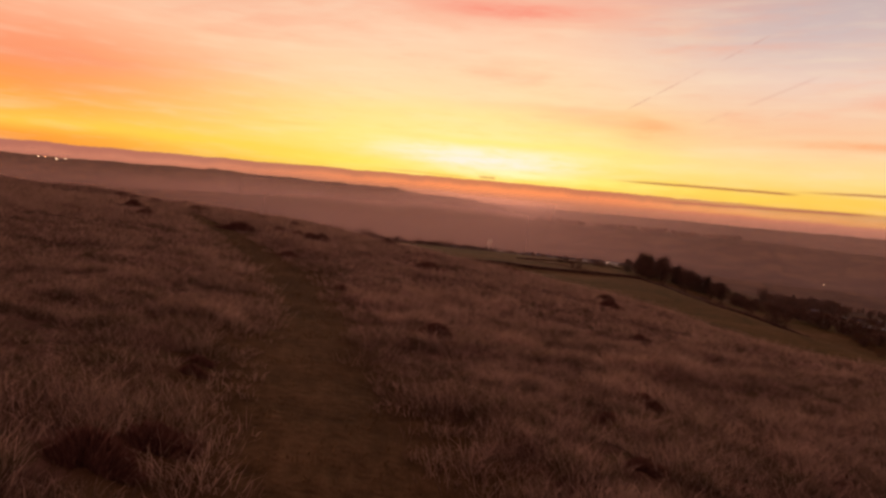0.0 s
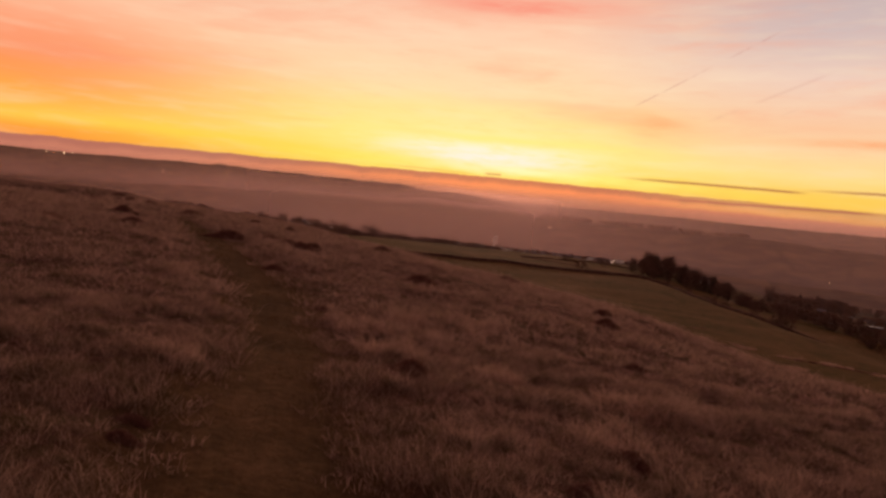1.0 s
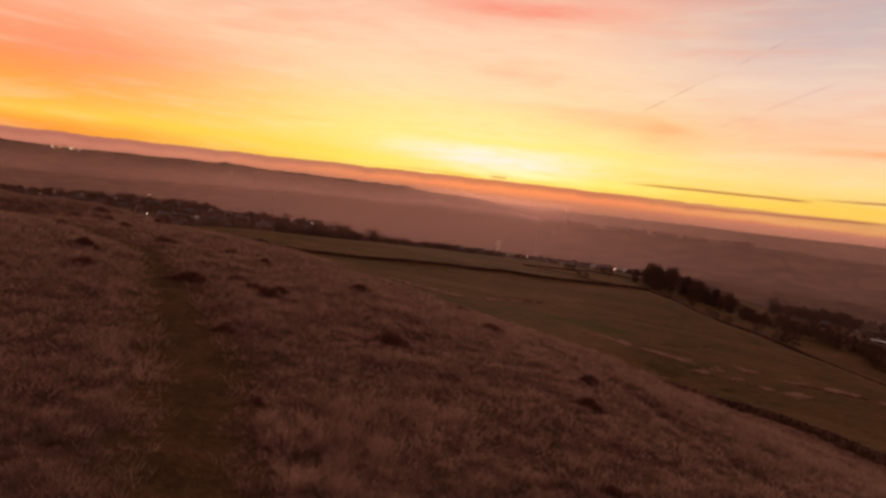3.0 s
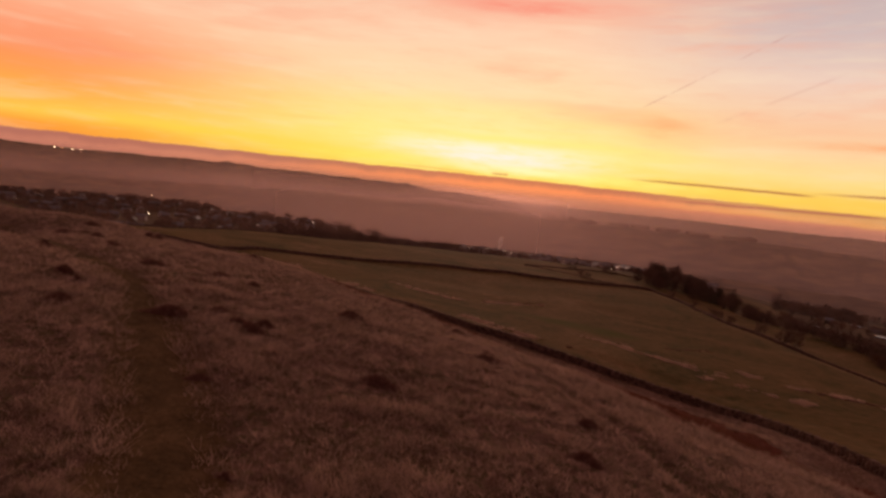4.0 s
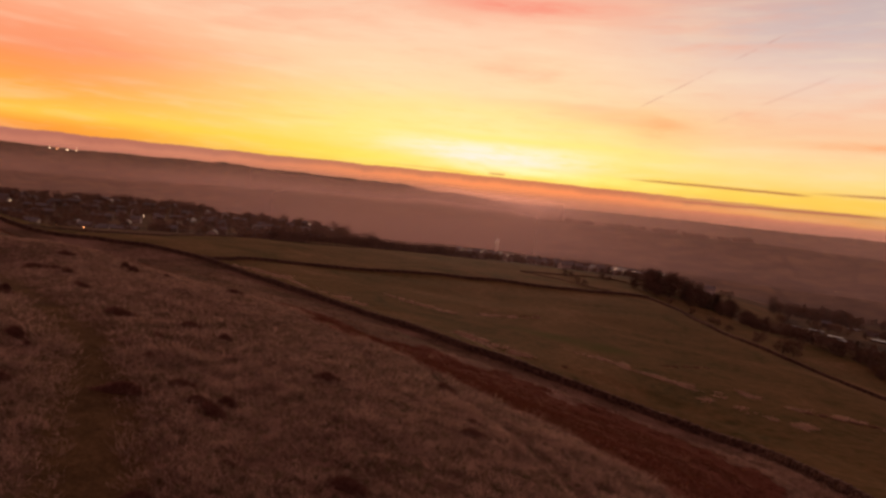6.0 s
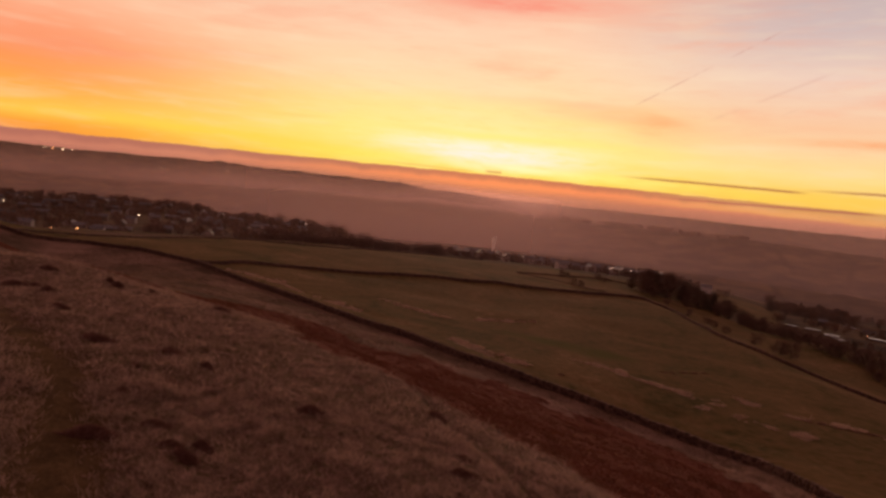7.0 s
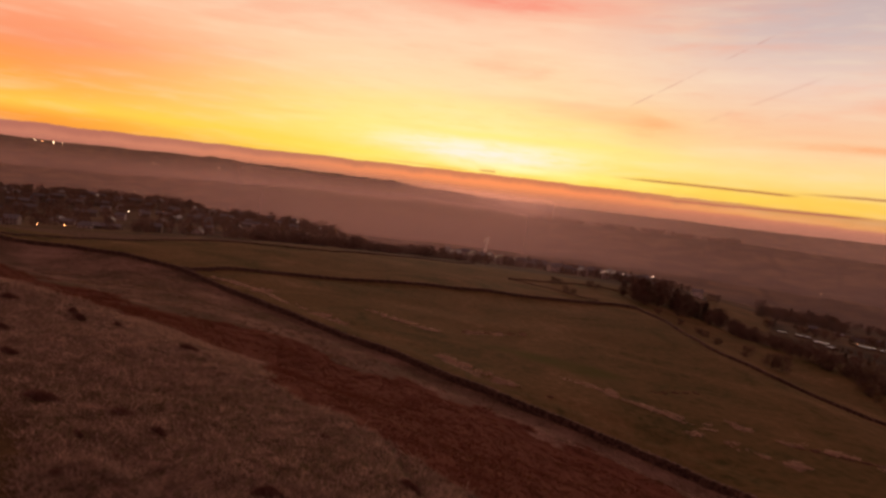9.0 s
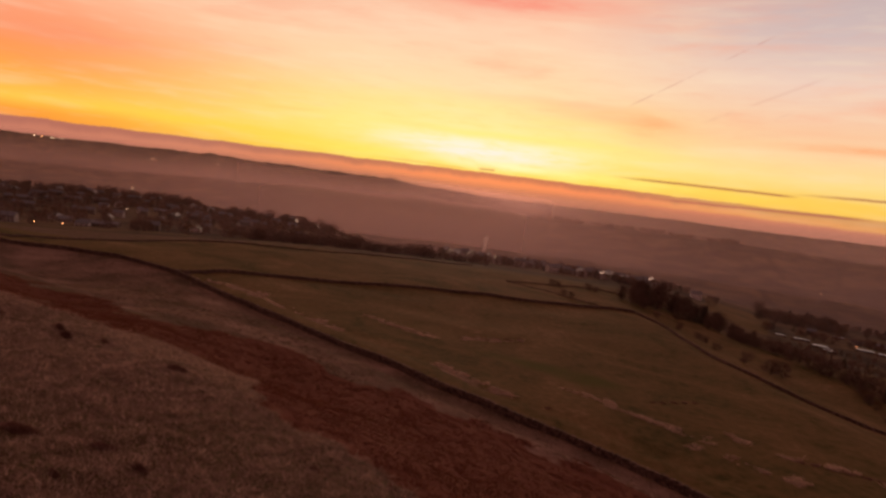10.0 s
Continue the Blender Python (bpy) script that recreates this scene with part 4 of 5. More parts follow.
def mat_leaf(name, stops):
    m, k = material(name)
    g, o = k.add("ShaderNodeNewGeometry"), k.add("ShaderNodeObjectInfo")
    v = k.math("ADD", k.math("MULTIPLY", g.outputs["Random Per Island"], 0.7), k.math("MULTIPLY", o.outputs["Random"], 0.3))
    finish(k, k.ramp(v, stops), 0.8, spec=0.15)
    return m


BARK = mat_simple("bark", [(0.3, (0.03, 0.022, 0.016)), (0.6, (0.07, 0.05, 0.038)), (0.8, (0.11, 0.08, 0.06))], 6.0)
TWIG = mat_leaf("winter_twigs", [(0.0, (0.06, 0.034, 0.026)), (0.5, (0.125, 0.073, 0.054)), (1.0, (0.21, 0.125, 0.09))])
NEEDLE = mat_leaf("evergreen", [(0.0, (0.035, 0.026, 0.018)), (0.5, (0.075, 0.054, 0.036)), (1.0, (0.12, 0.086, 0.058))])
RUSSET = mat_leaf("russet_leaves", [(0.0, (0.05, 0.024, 0.012)), (0.5, (0.11, 0.055, 0.026)), (1.0, (0.18, 0.10, 0.05))])


def tube(verts, faces, a, b, ra, rb, sides=6):
    a, b = Vector(a), Vector(b)
    q = (b - a).to_track_quat("Z", "Y").to_matrix()
    n = len(verts)
    for c, r in ((a, ra), (b, rb)):
        for i in range(sides):
            t = 2 * math.pi * i / sides
            verts.append(c + q @ Vector((r * math.cos(t), r * math.sin(t), 0)))
    for i in range(sides):
        j = (i + 1) % sides
        faces.append((n + i, n + j, n + sides + j, n + sides + i))


def tree(seed, high, wide, clumps, leaves, leaf, low=0.25, conifer=False, crown_mat=None):
    """A tapered trunk with limbs, and a crown of many small sprays. Returns the trunk's and the crown's meshes."""
    r = random.Random(seed)
    v, f = [], []
    tips = []
    lean = Vector((r.uniform(-0.05, 0.05), r.uniform(-0.05, 0.05), 1)) * high
    steps = 5
    spine = [Vector((lean.x * i / steps + r.uniform(-0.02, 0.02) * high * (i > 0), lean.y * i / steps + r.uniform(-0.02, 0.02) * high * (i > 0), high * (-0.03 + 0.9 * i / steps))) for i in range(steps + 1)]
    thick = 0.028 * high
    for i in range(steps):
        tube(v, f, spine[i], spine[i + 1], thick * (1 - 0.85 * i / steps), thick * (1 - 0.85 * (i + 1) / steps))
    limbs = max(7, clumps // 2)
    for i in range(limbs):
        h = low + (0.95 - low) * (i + 0.5) / limbs
        p = spine[0].lerp(spine[-1], h)
        a = i * 2.4 + r.uniform(-0.5, 0.5)
        if conifer:
            reach = wide * (1.05 - h) * r.uniform(0.75, 1.1)
            q = p + Vector((reach * math.cos(a), reach * math.sin(a), -0.03 * high))
        else:
            reach = wide * math.sin(math.pi * min(0.97, 0.25 + 0.62 * h)) * r.uniform(0.65, 1.15)
            q = p + Vector((reach * math.cos(a), reach * math.sin(a), reach * r.uniform(0.3, 0.8)))
        tube(v, f, p, q, thick * 0.4 * (1.1 - h), thick * 0.08, 4)
        tips += [q, p.lerp(q, 0.6)]
    tips.append(spine[-1])
    trunk = bpy.data.meshes.new("trunk")
    trunk.from_pydata(v, [], f)
    trunk.materials.append(BARK)
    g = np.random.default_rng(seed)
    pts = np.array([tips[i % len(tips)] for i in range(clumps * 2)])
    pts = np.repeat(pts, leaves // 2, axis=0)
    n = len(pts)
    size = 0.16 * wide if not conifer else 0.12 * wide
    c = pts + g.normal(size=(n, 3)) * np.array([size, size, size * 0.75]) * 1.25
    c[:, 2] = np.maximum(c[:, 2], 0.05 * high)
    d1, d2 = g.normal(size=(n, 3)), g.normal(size=(n, 3))
    d1 /= np.linalg.norm(d1, axis=1)[:, None]
    d2 /= np.linalg.norm(d2, axis=1)[:, None]
    k = leaf * g.uniform(0.5, 1.4, (n, 1))
    w = np.stack([c - d1 * k, c + d1 * k * 0.6, c + d2 * k * 0.8], 1).reshape(-1, 3)
    crown = raw_mesh("crown", w, np.arange(3 * n).reshape(-1, 3))
    crown.materials.append(crown_mat or (NEEDLE if conifer else TWIG))
    return trunk, crown


def tree_proto(meshes, label, category):
    root = new("tree" if category == "tree" else "bush")
    part("trunk", meshes[0], BARK, root)
    part("crown", meshes[1], TWIG, root)
    return tagged(root, label, category)


def plant(proto, x, y, scale, turn, group, squash=1.0):
    ob = copy_thing(proto, drop_at(x, y, 0.1, turn, scale, scale, scale * squash))
    return tagged(ob, group=group)


def grove(name, rows, label):
    """Far trees, too many to count, in one mesh: rows of (tree, x, y, scale, turn)."""
    vs, fs, ms, n = [], [], [], 0
    mats = [BARK, TWIG, NEEDLE, RUSSET]
    store = {}
    for proto, x, y, sc, turn in rows:
        m = np.array(drop_at(x, y, 0.1, turn, sc))
        for ch in proto.children:
            if ch.data.name not in store:
                co = np.empty(len(ch.data.vertices) * 3, np.float32)
                ch.data.vertices.foreach_get("co", co)
                ch.data.calc_loop_triangles()
                tr = np.empty(len(ch.data.loop_triangles) * 3, np.int32)
                ch.data.loop_triangles.foreach_get("vertices", tr)
                store[ch.data.name] = (co.reshape(-1, 3), tr.reshape(-1, 3), mats.index(ch.data.materials[0]))
            co, tr, q = store[ch.data.name]
            vs.append(co @ m[:3, :3].T + m[:3, 3])
            fs.append(tr + n)
            ms.append(np.full(len(tr), q, np.int32))
            n += len(co)
    me = raw_mesh(name, np.concatenate(vs), np.concatenate(fs))
    for q in mats:
        me.materials.append(q)
    me.polygons.foreach_set("material_index", np.concatenate(ms))
    return tagged(new(name, me), label, "trees", kind="stuff")


def polar(az, d):
    return d * math.sin(radians(az)), d * math.cos(radians(az))


BIG = [tree_proto(tree(11, 9, 3.6, 60, 60, 0.27, 0.06), "bare winter tree, dense and dark, beside the pasture wall", "tree"), tree_proto(tree(12, 9.5, 3.2, 60, 60, 0.27, 0.05), "tall dark hedgerow tree beside the pasture wall", "tree"), tree_proto(tree(13, 9, 2.8, 60, 56, 0.26, 0.03, True), "dark evergreen tree in the shelter belt", "tree")]
SMALL = [tree_proto(tree(21, 7, 3.2, 26, 34, 0.34, 0.08), "bare brown garden tree among village houses", "tree"), tree_proto(tree(22, 8, 3.4, 26, 34, 0.36, 0.06), "rounded dark tree among village houses", "tree"), tree_proto(tree(23, 8, 2.5, 26, 30, 0.32, 0.04, True), "dark conifer among village houses", "tree"), tree_proto(tree(24, 6.5, 3.0, 26, 32, 0.32, 0.08, False, RUSSET), "tree with russet leaves among village houses", "tree")]
BUSH = [tree_proto(tree(31, 3.2, 1.7, 26, 46, 0.17, 0.05), "leafless hawthorn bush beside the field wall", "bush"), tree_proto(tree(32, 2.4, 1.8, 26, 46, 0.16, 0.04), "low thorn bush on the grass slope", "bush")]
FAR = [tree_proto(tree(41, 7.5, 3.4, 16, 26, 0.5, 0.08), "bare winter tree", "tree"), tree_proto(tree(42, 8, 3.2, 16, 26, 0.5, 0.06), "rounded dark tree", "tree"), tree_proto(tree(43, 8.5, 2.6, 16, 24, 0.45, 0.04, True), "dark conifer", "tree"), tree_proto(tree(44, 6.5, 3.1, 16, 26, 0.48, 0.08, False, RUSSET), "russet tree", "tree")]
r = random.Random(5)
# shelter belt at the corner of the pasture
BELT = [(71, 214, 0, 0.7), (74, 218, 1, 0.9), (78, 222, 2, 1.0), (81, 218, 0, 1.0), (84, 226, 1, 0.95), (88, 222, 0, 0.9), (78, 228, 0, 0.9), (92, 217, 1, 0.7), (96, 221, 2, 0.85), (100, 223, 2, 0.8), (104, 219, 0, 0.75), (106, 226, 1, 0.8), (110, 221, 0, 0.7), (113, 213, 1, 0.6), (74, 211, 0, 0.55), (86, 212, 1, 0.6), (90, 226, 2, 0.85), (98, 214, 0, 0.6), (108, 212, 0, 0.55), (94, 226, 0, 0.75), (102, 229, 1, 0.75), (69, 219, 1, 0.6)]
for x, y, q, sc in BELT:
    plant(BIG[q], x, y, sc * 0.96, r.uniform(0, 6), "shelter belt", r.uniform(0.9, 1.1))
# thorn bushes in the strip below the wall
for x, y, q, sc in ((85, 151.2, 0, 1.1), (87.2, 150.4, 0, 1.2), (81.8, 157, 0, 0.9), (77, 163, 1, 0.7), (79, 174.5, 1, 0.7), (80, 181, 1, 0.7), (78, 190, 0, 0.6), (74, 198, 1, 0.7)):
    plant(BUSH[q], x, y, sc, r.uniform(0, 6), "thorn bushes")
# bushes along the brow of the far pasture
for i in range(46):
    az = -15.5 + i * 0.46 + r.uniform(-0.25, 0.25)
    d = 335 + 0.5 * (az + 14) + r.uniform(-8, 10)
    if 0.3 < az < 1.0 or -4.4 < az < -3.8:
        continue
    x, y = polar(az, d)
    plant(BUSH[i % 2], x, y, r.uniform(1.1, 2.0) * (1.25 if az < -6 else 0.9), r.uniform(0, 6), "bushes on the brow")
for az, d, sc in ((11.4, 228, 0.7), (12.0, 226, 0.6), (14.6, 232, 0.75), (15.2, 231, 0.6), (12.6, 205, 0.6), (13.2, 203, 0.55)):
    plant(BUSH[0], *polar(az, d), sc, r.uniform(0, 6), "bushes on the brow")
# the rounded bushes that stand out on the brow
for az, d, sc in ((-5.1, 344, 1.5), (-4.6, 346, 1.75), (-4.05, 345, 1.6), (-3.55, 347, 1.3), (-0.95, 346, 1.4), (-0.4, 348, 1.8), (0.15, 346, 1.7), (0.7, 348, 1.3)):
    plant(BUSH[0], *polar(az, d), sc, r.uniform(0, 6), "bushes on the brow", 0.85)
# wood and overgrown gardens below the strip
planted = 0
while planted < 105:
    x, y = r.uniform(108, 215), r.uniform(138, 320)
    az, d = math.degrees(math.atan2(x, y)), math.hypot(x, y)
    if not 26.5 < az < 44 or d > 330:
        continue
    plant((BIG + SMALL)[r.randrange(7)], x, y, r.uniform(0.28, 0.45), r.uniform(0, 6), "wood below the pasture")
    planted += 1
for i in range(46):
    t, u = r.uniform(0, 1), r.uniform(0, 1)
    plant((SMALL + BUSH)[r.randrange(6)], 92 + 15 * t + 24 * u, 124 + 34 * t - 10 * u, r.uniform(0.28, 0.42), r.uniform(0, 6), "wood below the pasture")
for i in range(20):
    t = i / 19
    plant(BUSH[i % 2], 105 + 3 * t + r.uniform(-1, 1), 212 - 68 * t + r.uniform(-1, 1), r.uniform(0.9, 1.5), r.uniform(0, 6), "hedge")
# dark copse beyond the belt
rows = []
for i in range(75):
    rows.append((SMALL[r.randrange(4)], *polar(r.uniform(28.3, 34.5), r.uniform(515, 600)), r.uniform(0.8, 1.25), r.uniform(0, 6)))
for i in range(30):
    rows.append((SMALL[r.randrange(4)], *polar(r.uniform(35.0, 42), r.uniform(540, 610)), r.uniform(0.6, 1.0), r.uniform(0, 6)))
grove("copse", rows, "dark winter copse beyond the long pale roofs")

# ---- the village ----
RENDER = mat_simple("pale_render", [(0.3, (0.28, 0.25, 0.23)), (0.6, (0.42, 0.38, 0.35)), (0.8, (0.62, 0.57, 0.53))], 0.8)
WHITEWASH = mat_simple("whitewash", [(0.3, (0.66, 0.63, 0.60)), (0.6, (0.76, 0.73, 0.70)), (0.8, (0.82, 0.79, 0.76))], 0.8)
GRIT = mat_simple("house_stone", [(0.3, (0.08, 0.062, 0.05)), (0.6, (0.15, 0.12, 0.095)), (0.8, (0.21, 0.17, 0.14))], 1.5)
SLATE = mat_simple("slate", [(0.3, (0.045, 0.048, 0.06)), (0.6, (0.09, 0.094, 0.112)), (0.8, (0.16, 0.165, 0.19))], 0.6, 0.45, 0.45)
SHEET = mat_simple("pale_sheet_roof", [(0.35, (0.16, 0.16, 0.17)), (0.5, (0.34, 0.34, 0.36)), (0.65, (0.62, 0.62, 0.64))], 0.25, 0.3, 0.5, 0.9)
GLASS = mat_simple("window_glass", [(0.3, (0.03, 0.03, 0.035)), (0.8, (0.06, 0.06, 0.07))], 1.0, 0.12, 0.6)
PAINT = mat_simple("door_paint", [(0.3, (0.06, 0.03, 0.025)), (0.8, (0.12, 0.06, 0.05))], 1.0, 0.5)


def block(name, x0, x1, y0, y1, z0, z1, mat):
    bm = bmesh.new()
    bmesh.ops.create_cube(bm, size=1)
    for q in bm.verts:
        q.co = (x0 + (q.co.x + 0.5) * (x1 - x0), y0 + (q.co.y + 0.5) * (y1 - y0), z0 + (q.co.z + 0.5) * (z1 - z0))
    me = bpy.data.meshes.new(name)
    bm.to_mesh(me)
    bm.free()
    me.materials.append(mat)
    return me


def prism(name, w, d, e, top, over, lift, mat, thick=0.0):
    """A gabled block: eaves at e, ridge at top along x. With thick, only the roof's two slopes."""
    x, y = w / 2 + over, d / 2 + over
    fall = (top - e) * over / (d / 2)
    if thick:
        v = []
        for s in (0, thick):
            v += [(-x, -y, e - fall + s), (x, -y, e - fall + s), (x, 0, top + s), (-x, 0, top + s), (-x, y, e - fall + s), (x, y, e - fall + s)]
        f = [(6, 7, 8, 9), (9, 8, 11, 10), (0, 3, 2, 1), (3, 4, 5, 2), (0, 1, 7, 6), (4, 10, 11, 5), (0, 6, 9, 3), (3, 9, 10, 4), (1, 2, 8, 7), (2, 5, 11, 8)]
    else:
        v = [(-x, -y, lift), (x, -y, lift), (x, y, lift), (-x, y, lift), (-x, -y, e), (x, -y, e), (x, y, e), (-x, y, e), (-x, 0, top), (x, 0, top)]
        f = [(0, 1, 5, 4), (2, 3, 7, 6), (1, 2, 6, 9, 5), (3, 0, 4, 8, 7), (4, 5, 9, 8), (6, 7, 8, 9), (0, 3, 2, 1)]
    me = bpy.data.meshes.new(name)
    me.from_pydata(v, [], f)
    me.materials.append(mat)
    return me


def house(label, w, d, e, rise, wall_mat, roof_mat, bays, stacks):
    root = tagged(new("house"), label, "house")
    wall = part("wall", prism("wall", w, d, e, e + rise, 0.0, -2.5, wall_mat), wall_mat, root)
    roof = part("roof", prism("roof", w, d, e + 0.02, e + rise + 0.02, 0.3, 0, roof_mat, 0.16), roof_mat, root)
    for s in range(stacks):
        x = (-0.5 + (s + 0.5) / stacks) * (w - 1.0) if stacks > 1 else 0.38 * w
        part("chimney", block("chimney", x - 0.35, x + 0.35, -0.3, 0.3, e + rise - 0.5, e + rise + 1.1, GRIT), GRIT, roof)
    pane = block("window", -0.5, 0.5, -0.05, 0.05, -0.6, 0.6, GLASS)
    door = block("door", -0.45, 0.45, -0.05, 0.05, 0.0, 2.0, PAINT)
    for side in (-1,):
        for b in range(bays):
            x = (-0.5 + (b + 0.5) / bays) * w
            for z in (1.4, 4.0)[: 2 if e > 4 else 1]:
                if z < 2 and b % 3 == 1:
                    o = part("door", door, PAINT, wall)
                    o.location = (x, side * d / 2, 0.0)
                    continue
                o = part("window", pane, GLASS, wall)
                o.location = (x, side * d / 2, z)
    return root


HOUSES = [house("stone cottage with slate roof and chimneys in the village", 9, 7, 5.0, 2.6, GRIT, SLATE, 3, 2), house("pale rendered semi-detached house with slate roof", 11, 7.5, 5.2, 2.8, RENDER, SLATE, 4, 2), house("row of stone terraced houses with many chimneys", 22, 8, 5.4, 2.8, GRIT, SLATE, 8, 4), house("pale bungalow with low slate roof", 12, 8, 2.8, 2.2, RENDER, SLATE, 3, 1)]
HALL = house("long low village building with grey slate roof", 24, 9, 2.8, 2.2, GRIT, SLATE, 5, 0)
BARN = house("long low building with pale sheet roof below the moor", 24, 9, 2.6, 0.22, GRIT, SHEET, 5, 0)
WHITE = house("white rendered farmhouse standing alone", 10, 7, 5.2, 2.4, WHITEWASH, SLATE, 4, 1)


def settle(proto, x, y, turn, group, scale=1.0):
    ob = copy_thing(proto, drop_at(x, y, -0.1, turn, scale))
    return tagged(ob, group=group)


taken = []


def free(x, y, gap):
    if any((x - a) ** 2 + (y - b) ** 2 < gap * gap for a, b in taken):
        return False
    taken.append((x, y))
    return True


def village_edge(az):
    """Farthest houses: the village thins out towards the valley."""
    return 1170 - 26 * max(0.0, az + 25)


LIT = ((-25.86, 800), (-24.21, 810), (-33.08, 470), (-31.31, 470), (-18.9, 560), (-28.4, 840), (-26.76, 760))
FRONTS = ((-33.8, 482), (-28.2, 486), (-28.9, 480), (-16.6, 690), (-23.5, 790), (-26.7, 640), (-30.2, 520))


def hides(az, d):
    """True for a tree that would stand in front of a lit lamp or close before a house front."""
    return any(abs(az - a) < 0.5 and e - 300 < d < e + 4 for a, e in LIT) or any(abs(az - a) < 0.55 and e - 70 < d < e + 4 for a, e in FRONTS)


for az, d, turn, sc, q in ((-33.8, 482, 0.2, 0.8, 1), (-34.8, 486, 0.1, 0.75, 3), (-28.2, 486, 0.12, 0.8, 4), (-28.95, 480, 0.2, 0.7, 3), (-27.4, 492, 0.15, 0.75, 4), (-16.6, 690, 0.1, 0.9, 4), (-16.0, 684, 0.2, 0.8, 1), (-23.5, 790, 0.1, 0.8, 4), (-26.7, 640, 0.15, 0.8, 1), (-30.2, 520, 0.2, 0.8, 3)):
    x, y = polar(az, d)
    taken.append((x, y))
    settle((HOUSES + [HALL])[q], x, y, turn, "village houses", sc)
tries = 0
while len(taken) < 120 and tries < 9000:
    tries += 1
    az = r.uniform(-43, -10.5)
    d = math.sqrt(r.uniform(475.0**2, 1150.0**2))
    if d > village_edge(az) or hides(az, d):
        continue
    x, y = polar(az, d)
    if free(x, y, 21):
        settle(HOUSES[r.choice((0, 0, 0, 1, 2, 2)) if d > 620 else r.choice((0, 0, 3))], x, y, r.choice((0.15, 0.15, 1.72)) + r.uniform(-0.12, 0.12), "village houses", 0.85)
rows = []
while len(rows) < 1080:
    az = r.uniform(-43, -9)
    d = math.sqrt(r.uniform(430.0**2, 1200.0**2))
    if d > village_edge(az) + 40 or hides(az, d):
        continue
    x, y = polar(az, d)
    if any((x - a) ** 2 + (y - b) ** 2 < 60 for a, b in taken):
        continue
    far_row = d > village_edge(az) - 110
    rows.append((FAR[r.choice((0, 0, 1, 1, 2, 3))], x, y, r.uniform(1.1, 1.7) if far_row else r.uniform(0.75, 1.3), r.uniform(0, 6)))
# the wooded bank below the village
planted = 0
while planted < 420:
    az = r.uniform(-19, -3)
    lip = 560 + 310 * (1 - float(sstep(-16, -3, az)))
    d = r.uniform(430, lip + 70)
    if hides(az, d):
        continue
    x, y = polar(az, d)
    planted += 1
    if any((x - a) ** 2 + (y - b) ** 2 < 50 for a, b in taken):
        continue
    rows.append((FAR[r.choice((0, 0, 1, 1, 2, 3))], x, y, r.uniform(0.6, 1.0) * (1 - 0.5 * float(sstep(-11, -4, az))) * (1.05 if d > lip - 60 else 1.0), r.uniform(0, 6)))
grove("village_trees", rows, "bare garden and street trees among the village houses")
# houses strung along the lower road
for i in range(46):
    az = 1.5 + i * 0.42 + r.uniform(-0.15, 0.15)
    d = 545 - 2.0 * az + r.uniform(-30, 26)
    settle(HOUSES[r.choice((0, 0, 1, 1, 3))], *polar(az, d), r.choice((0.1, 0.2, 1.5, 1.8, 1.6)) + r.uniform(-0.3, 0.3), "houses along the lower road", 0.78)
rows = []
for i in range(190):
    az = -3.5 + r.uniform(0, 25.0)
    rows.append((FAR[r.randrange(4)], *polar(az, 545 - 2.0 * az + r.uniform(-42, 45)), r.uniform(0.4, 1.0), r.uniform(0, 6)))
grove("roadside_trees", rows, "dark trees between the houses of the lower road")
rows = []
for i in range(210):
    az = 8.5 + 18.0 * r.random() ** 1.2
    rows.append((FAR[r.randrange(3)], *polar(az, 1725 + r.uniform(-60, 45)), r.uniform(0.9, 1.7), r.uniform(0, 6)))
grove("ridge_wood", rows, "dark wood along the crest of the ridge across the valley")
# long pale roofs below the wood
screen = []
for az, d, turn, sc in ((30.1, 432, -0.5, 0.5), (31.6, 428, -0.55, 0.75), (32.9, 412, -0.55, 0.7), (33.5, 402, -0.55, 0.6), (34.0, 498, -0.55, 0.6), (35.1, 496, -0.55, 0.5), (35.8, 438, -0.6, 0.8), (37.3, 434, -0.6, 0.9), (38.9, 430, -0.6, 0.9)):
    settle(BARN, *polar(az, d), turn, "long pale roofs", sc * 0.44)
    for q in range(8):
        screen.append((BUSH[q % 2], *polar(az + (q - 3.5) * 0.2 * sc / 0.8 + r.uniform(-0.05, 0.05), d - 7 * sc - r.uniform(0, 5)), r.uniform(0.4, 0.62) * sc / 0.8, r.uniform(0, 6)))
grove("garden_hedges", screen, "dark hedges in front of the long pale roofs")
for az, d, turn in ((35.2, 474, -0.4), (32.2, 478, -0.5), (36.6, 482, -0.5), (38.2, 478, -0.4)):
    settle(HOUSES[r.choice((0, 3))], *polar(az, d), turn, "houses below the wood", 0.55)
rows = []
for i in range(120):
    az, d = r.uniform(28.5, 42), r.uniform(340, 398)
    rows.append((SMALL[r.randrange(4)], *polar(az, d), r.uniform(0.28, 0.44), r.uniform(0, 6)))
for i in range(70):
    az, d = r.uniform(28.5, 42), r.uniform(440, 486)
    rows.append((SMALL[r.randrange(4)], *polar(az, d), r.uniform(0.4, 0.75), r.uniform(0, 6)))
grove("garden_trees", rows, "dark garden trees beside the long pale roofs")
settle(WHITE, *polar(23.5, 505), -0.3, "lone farmhouse", 0.75)
for az, d in ((22.2, 500), (22.7, 512), (24.6, 500), (21.4, 495), (20.8, 492), (21.9, 505), (25.1, 512)):
    plant(SMALL[r.randrange(4)], *polar(az, d), r.uniform(0.8, 1.1), 1.0, "trees by the farmhouse")

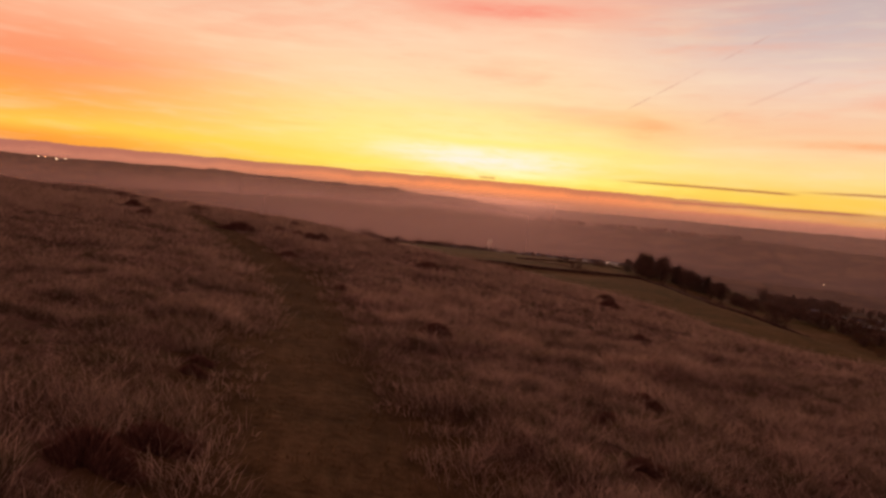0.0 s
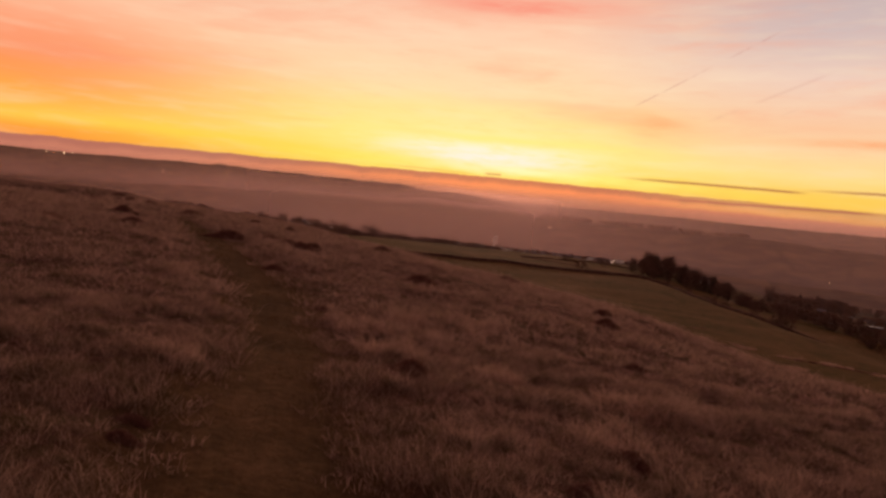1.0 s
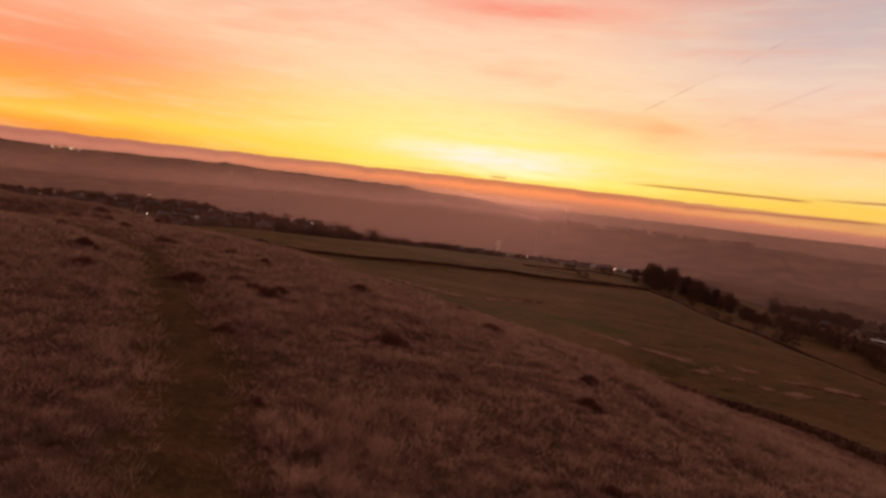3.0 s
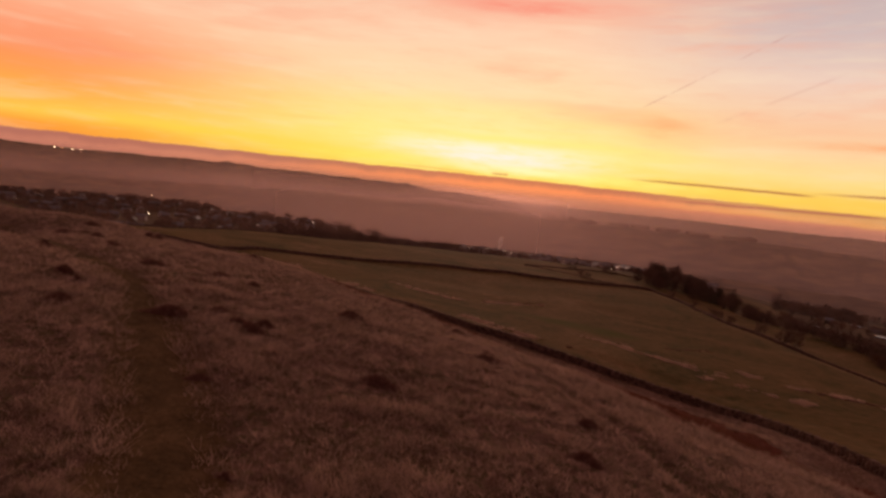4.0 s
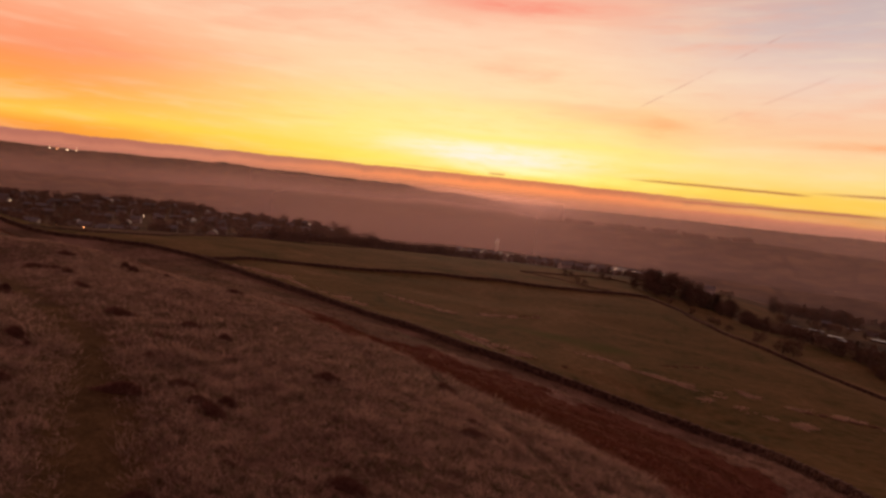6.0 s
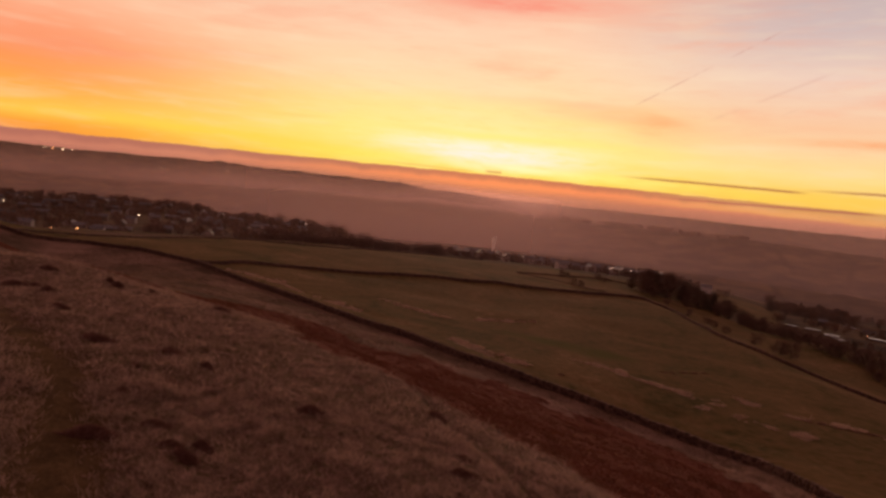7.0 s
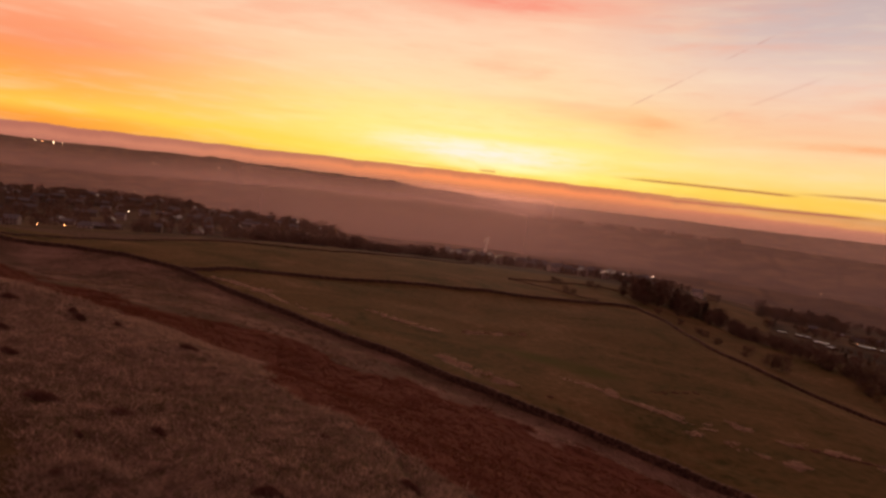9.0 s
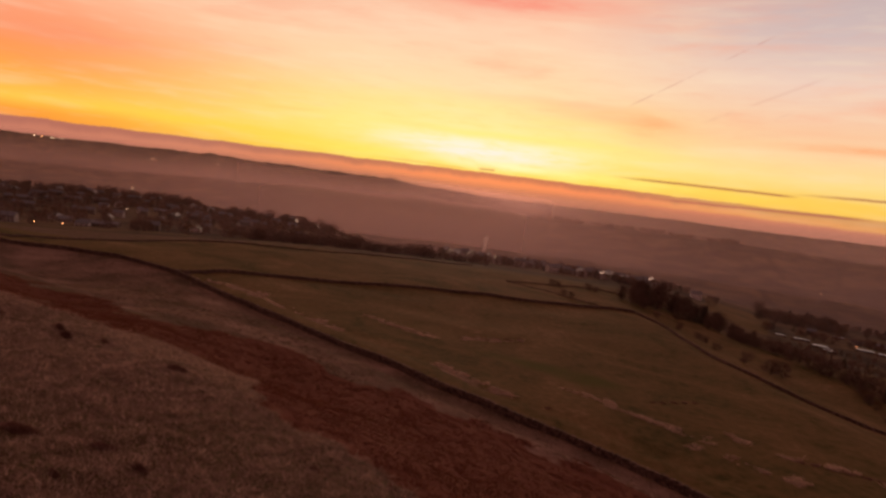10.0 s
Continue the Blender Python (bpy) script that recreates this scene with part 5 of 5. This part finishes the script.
# ---- lamps ----
SODIUM, WARM = mat_lamp("sodium_glow", (1.0, 0.40, 0.13), 9.0), mat_lamp("warm_glow", (1.0, 0.72, 0.42), 7.0)
POLE = mat_simple("lamp_pole", [(0.3, (0.10, 0.10, 0.10)), (0.8, (0.18, 0.18, 0.18))], 2.0, 0.5)


def street_lamp(az, d, elev, glow, size):
    """A lamp whose head stands at that angle below the eye of the highest stand."""
    x, y = polar(az, d)
    x, y = x + 2.4, y + 10.0
    base = float(ground_z(np.array([x]), np.array([y]))[0])
    head = max(base + 2.4, 11.0 + math.tan(radians(elev)) * d)
    root = tagged(new("street_lamp"), "lit street lamp glowing at dawn", "street lamp", "lit lamps")
    root.location = (x, y, base)
    v, f = [], []
    tube(v, f, (0, 0, -0.3), (0, 0, head - base), 0.12, 0.08)
    tube(v, f, (0, 0, head - base), (0.9, 0, head - base + 0.15), 0.06, 0.05)
    me = bpy.data.meshes.new("pole")
    me.from_pydata(v, [], f)
    part("pole", me, POLE, root)
    bm = bmesh.new()
    bmesh.ops.create_icosphere(bm, subdivisions=2, radius=0.6 * size)
    for q in bm.verts:
        q.co = (q.co.x * 1.3 + 0.9, q.co.y, q.co.z * 0.7 + head - base + 0.1)
    lm = bpy.data.meshes.new("lantern")
    bm.to_mesh(lm)
    bm.free()
    part("lantern", lm, glow, root, "glowing lantern")


for az, d, elev, glow, size in ((-25.86, 800, -5.37, SODIUM, 1.25), (-24.13, 810, -5.40, SODIUM, 1.1), (-26.76, 760, -5.78, WARM, 0.8), (-33.17, 430, -7.30, SODIUM, 0.5), (-31.33, 430, -7.20, SODIUM, 0.6), (-18.9, 560, -6.3, WARM, 0.5), (-28.4, 840, -5.2, WARM, 0.5), (-36, 900, -4.9, WARM, 0.6), (7.0, 530, -6.45, WARM, 0.45), (13.9, 515, -6.75, WARM, 0.5), (15.0, 512, -6.7, WARM, 0.55), (35.62, 424, -8.69, SODIUM, 0.22), (32.66, 1000, -5.26, WARM, 0.5), (-26.5, 1250, -3.6, WARM, 0.9)):
    street_lamp(az, d, elev, glow, size)
for az, d, elev, glow, size in ((-33.4, 2780, -0.30, WARM, 3.2), (-32.9, 2780, -0.32, SODIUM, 2.4), (-32.2, 2780, -0.33, WARM, 3.4), (-31.6, 2780, -0.36, WARM, 2.6)):
    street_lamp(az, d, elev, glow, size)


def slope_at(az, elev):
    """How far off the slopes across the valley come up to that angle below the eye."""
    d = np.arange(1250.0, 2950.0, 10.0)
    x, y = d * math.sin(radians(az)) + 2.4, d * math.cos(radians(az)) + 10.0
    up = np.degrees(np.arctan2(ground_z(x, y) + 7.0 - 11.0, d)) >= elev
    return float(d[int(np.argmax(up))])


# lamps of farms and lanes scattered over the far slopes
for az, elev, glow, size in ((-25.06, -1.08, WARM, 1.6), (-24.6, -1.15, SODIUM, 1.4), (-19.9, -0.9, WARM, 1.8), (-10.4, -1.3, SODIUM, 1.5), (9.64, -3.16, WARM, 1.2), (3.47, -3.43, SODIUM, 1.0)):
    street_lamp(az, slope_at(az, elev), elev, glow, size)

# ---- chimney smoke ----


def mat_smoke():
    m, k = material("smoke")
    front, back, both, out = k.add("ShaderNodeBsdfDiffuse"), k.add("ShaderNodeBsdfTranslucent"), k.add("ShaderNodeMixShader"), k.add("ShaderNodeOutputMaterial")
    both.inputs[0].default_value = 0.65
    front.inputs[0].default_value = back.inputs[0].default_value = (0.95, 0.92, 0.88, 1)
    k.put(both.inputs[1], front.outputs[0])
    k.put(both.inputs[2], back.outputs[0])
    k.put(out.inputs[0], both.outputs[0])
    return m


def smoke():
    root = tagged(new("smoke_plume"), "thin white smoke rising from the valley floor", "smoke")
    mat = mat_smoke()
    x, y = polar(4.75, 1182)
    base = float(ground_z(np.array([x]), np.array([y]))[0])
    root.location = (x, y, base)
    q = random.Random(9)
    for i in range(3):
        bm = bmesh.new()
        bmesh.ops.create_icosphere(bm, subdivisions=3, radius=1.0)
        for w in bm.verts:
            w.co += w.co * 0.5 * noise.noise(w.co * 1.6 + Vector((i * 3.0, 0, 0)))
            w.co.x, w.co.y, w.co.z = w.co.x * (2.4 + 0.9 * i) + 1.6 * w.co.z, w.co.y * 2.4, w.co.z * 6.0
        me = bpy.data.meshes.new("puff")
        bm.to_mesh(me)
        bm.free()
        me.shade_smooth()
        o = part("puff", me, mat, root)
        o.location = (q.uniform(-0.8, 0.8) + 0.5 * i, 0, 5.0 + 10.5 * i)


smoke()

for proto in BIG + SMALL + FAR + BUSH + HOUSES + [HALL, BARN, WHITE]:
    for ob in (*proto.children_recursive, proto):
        bpy.data.objects.remove(ob)
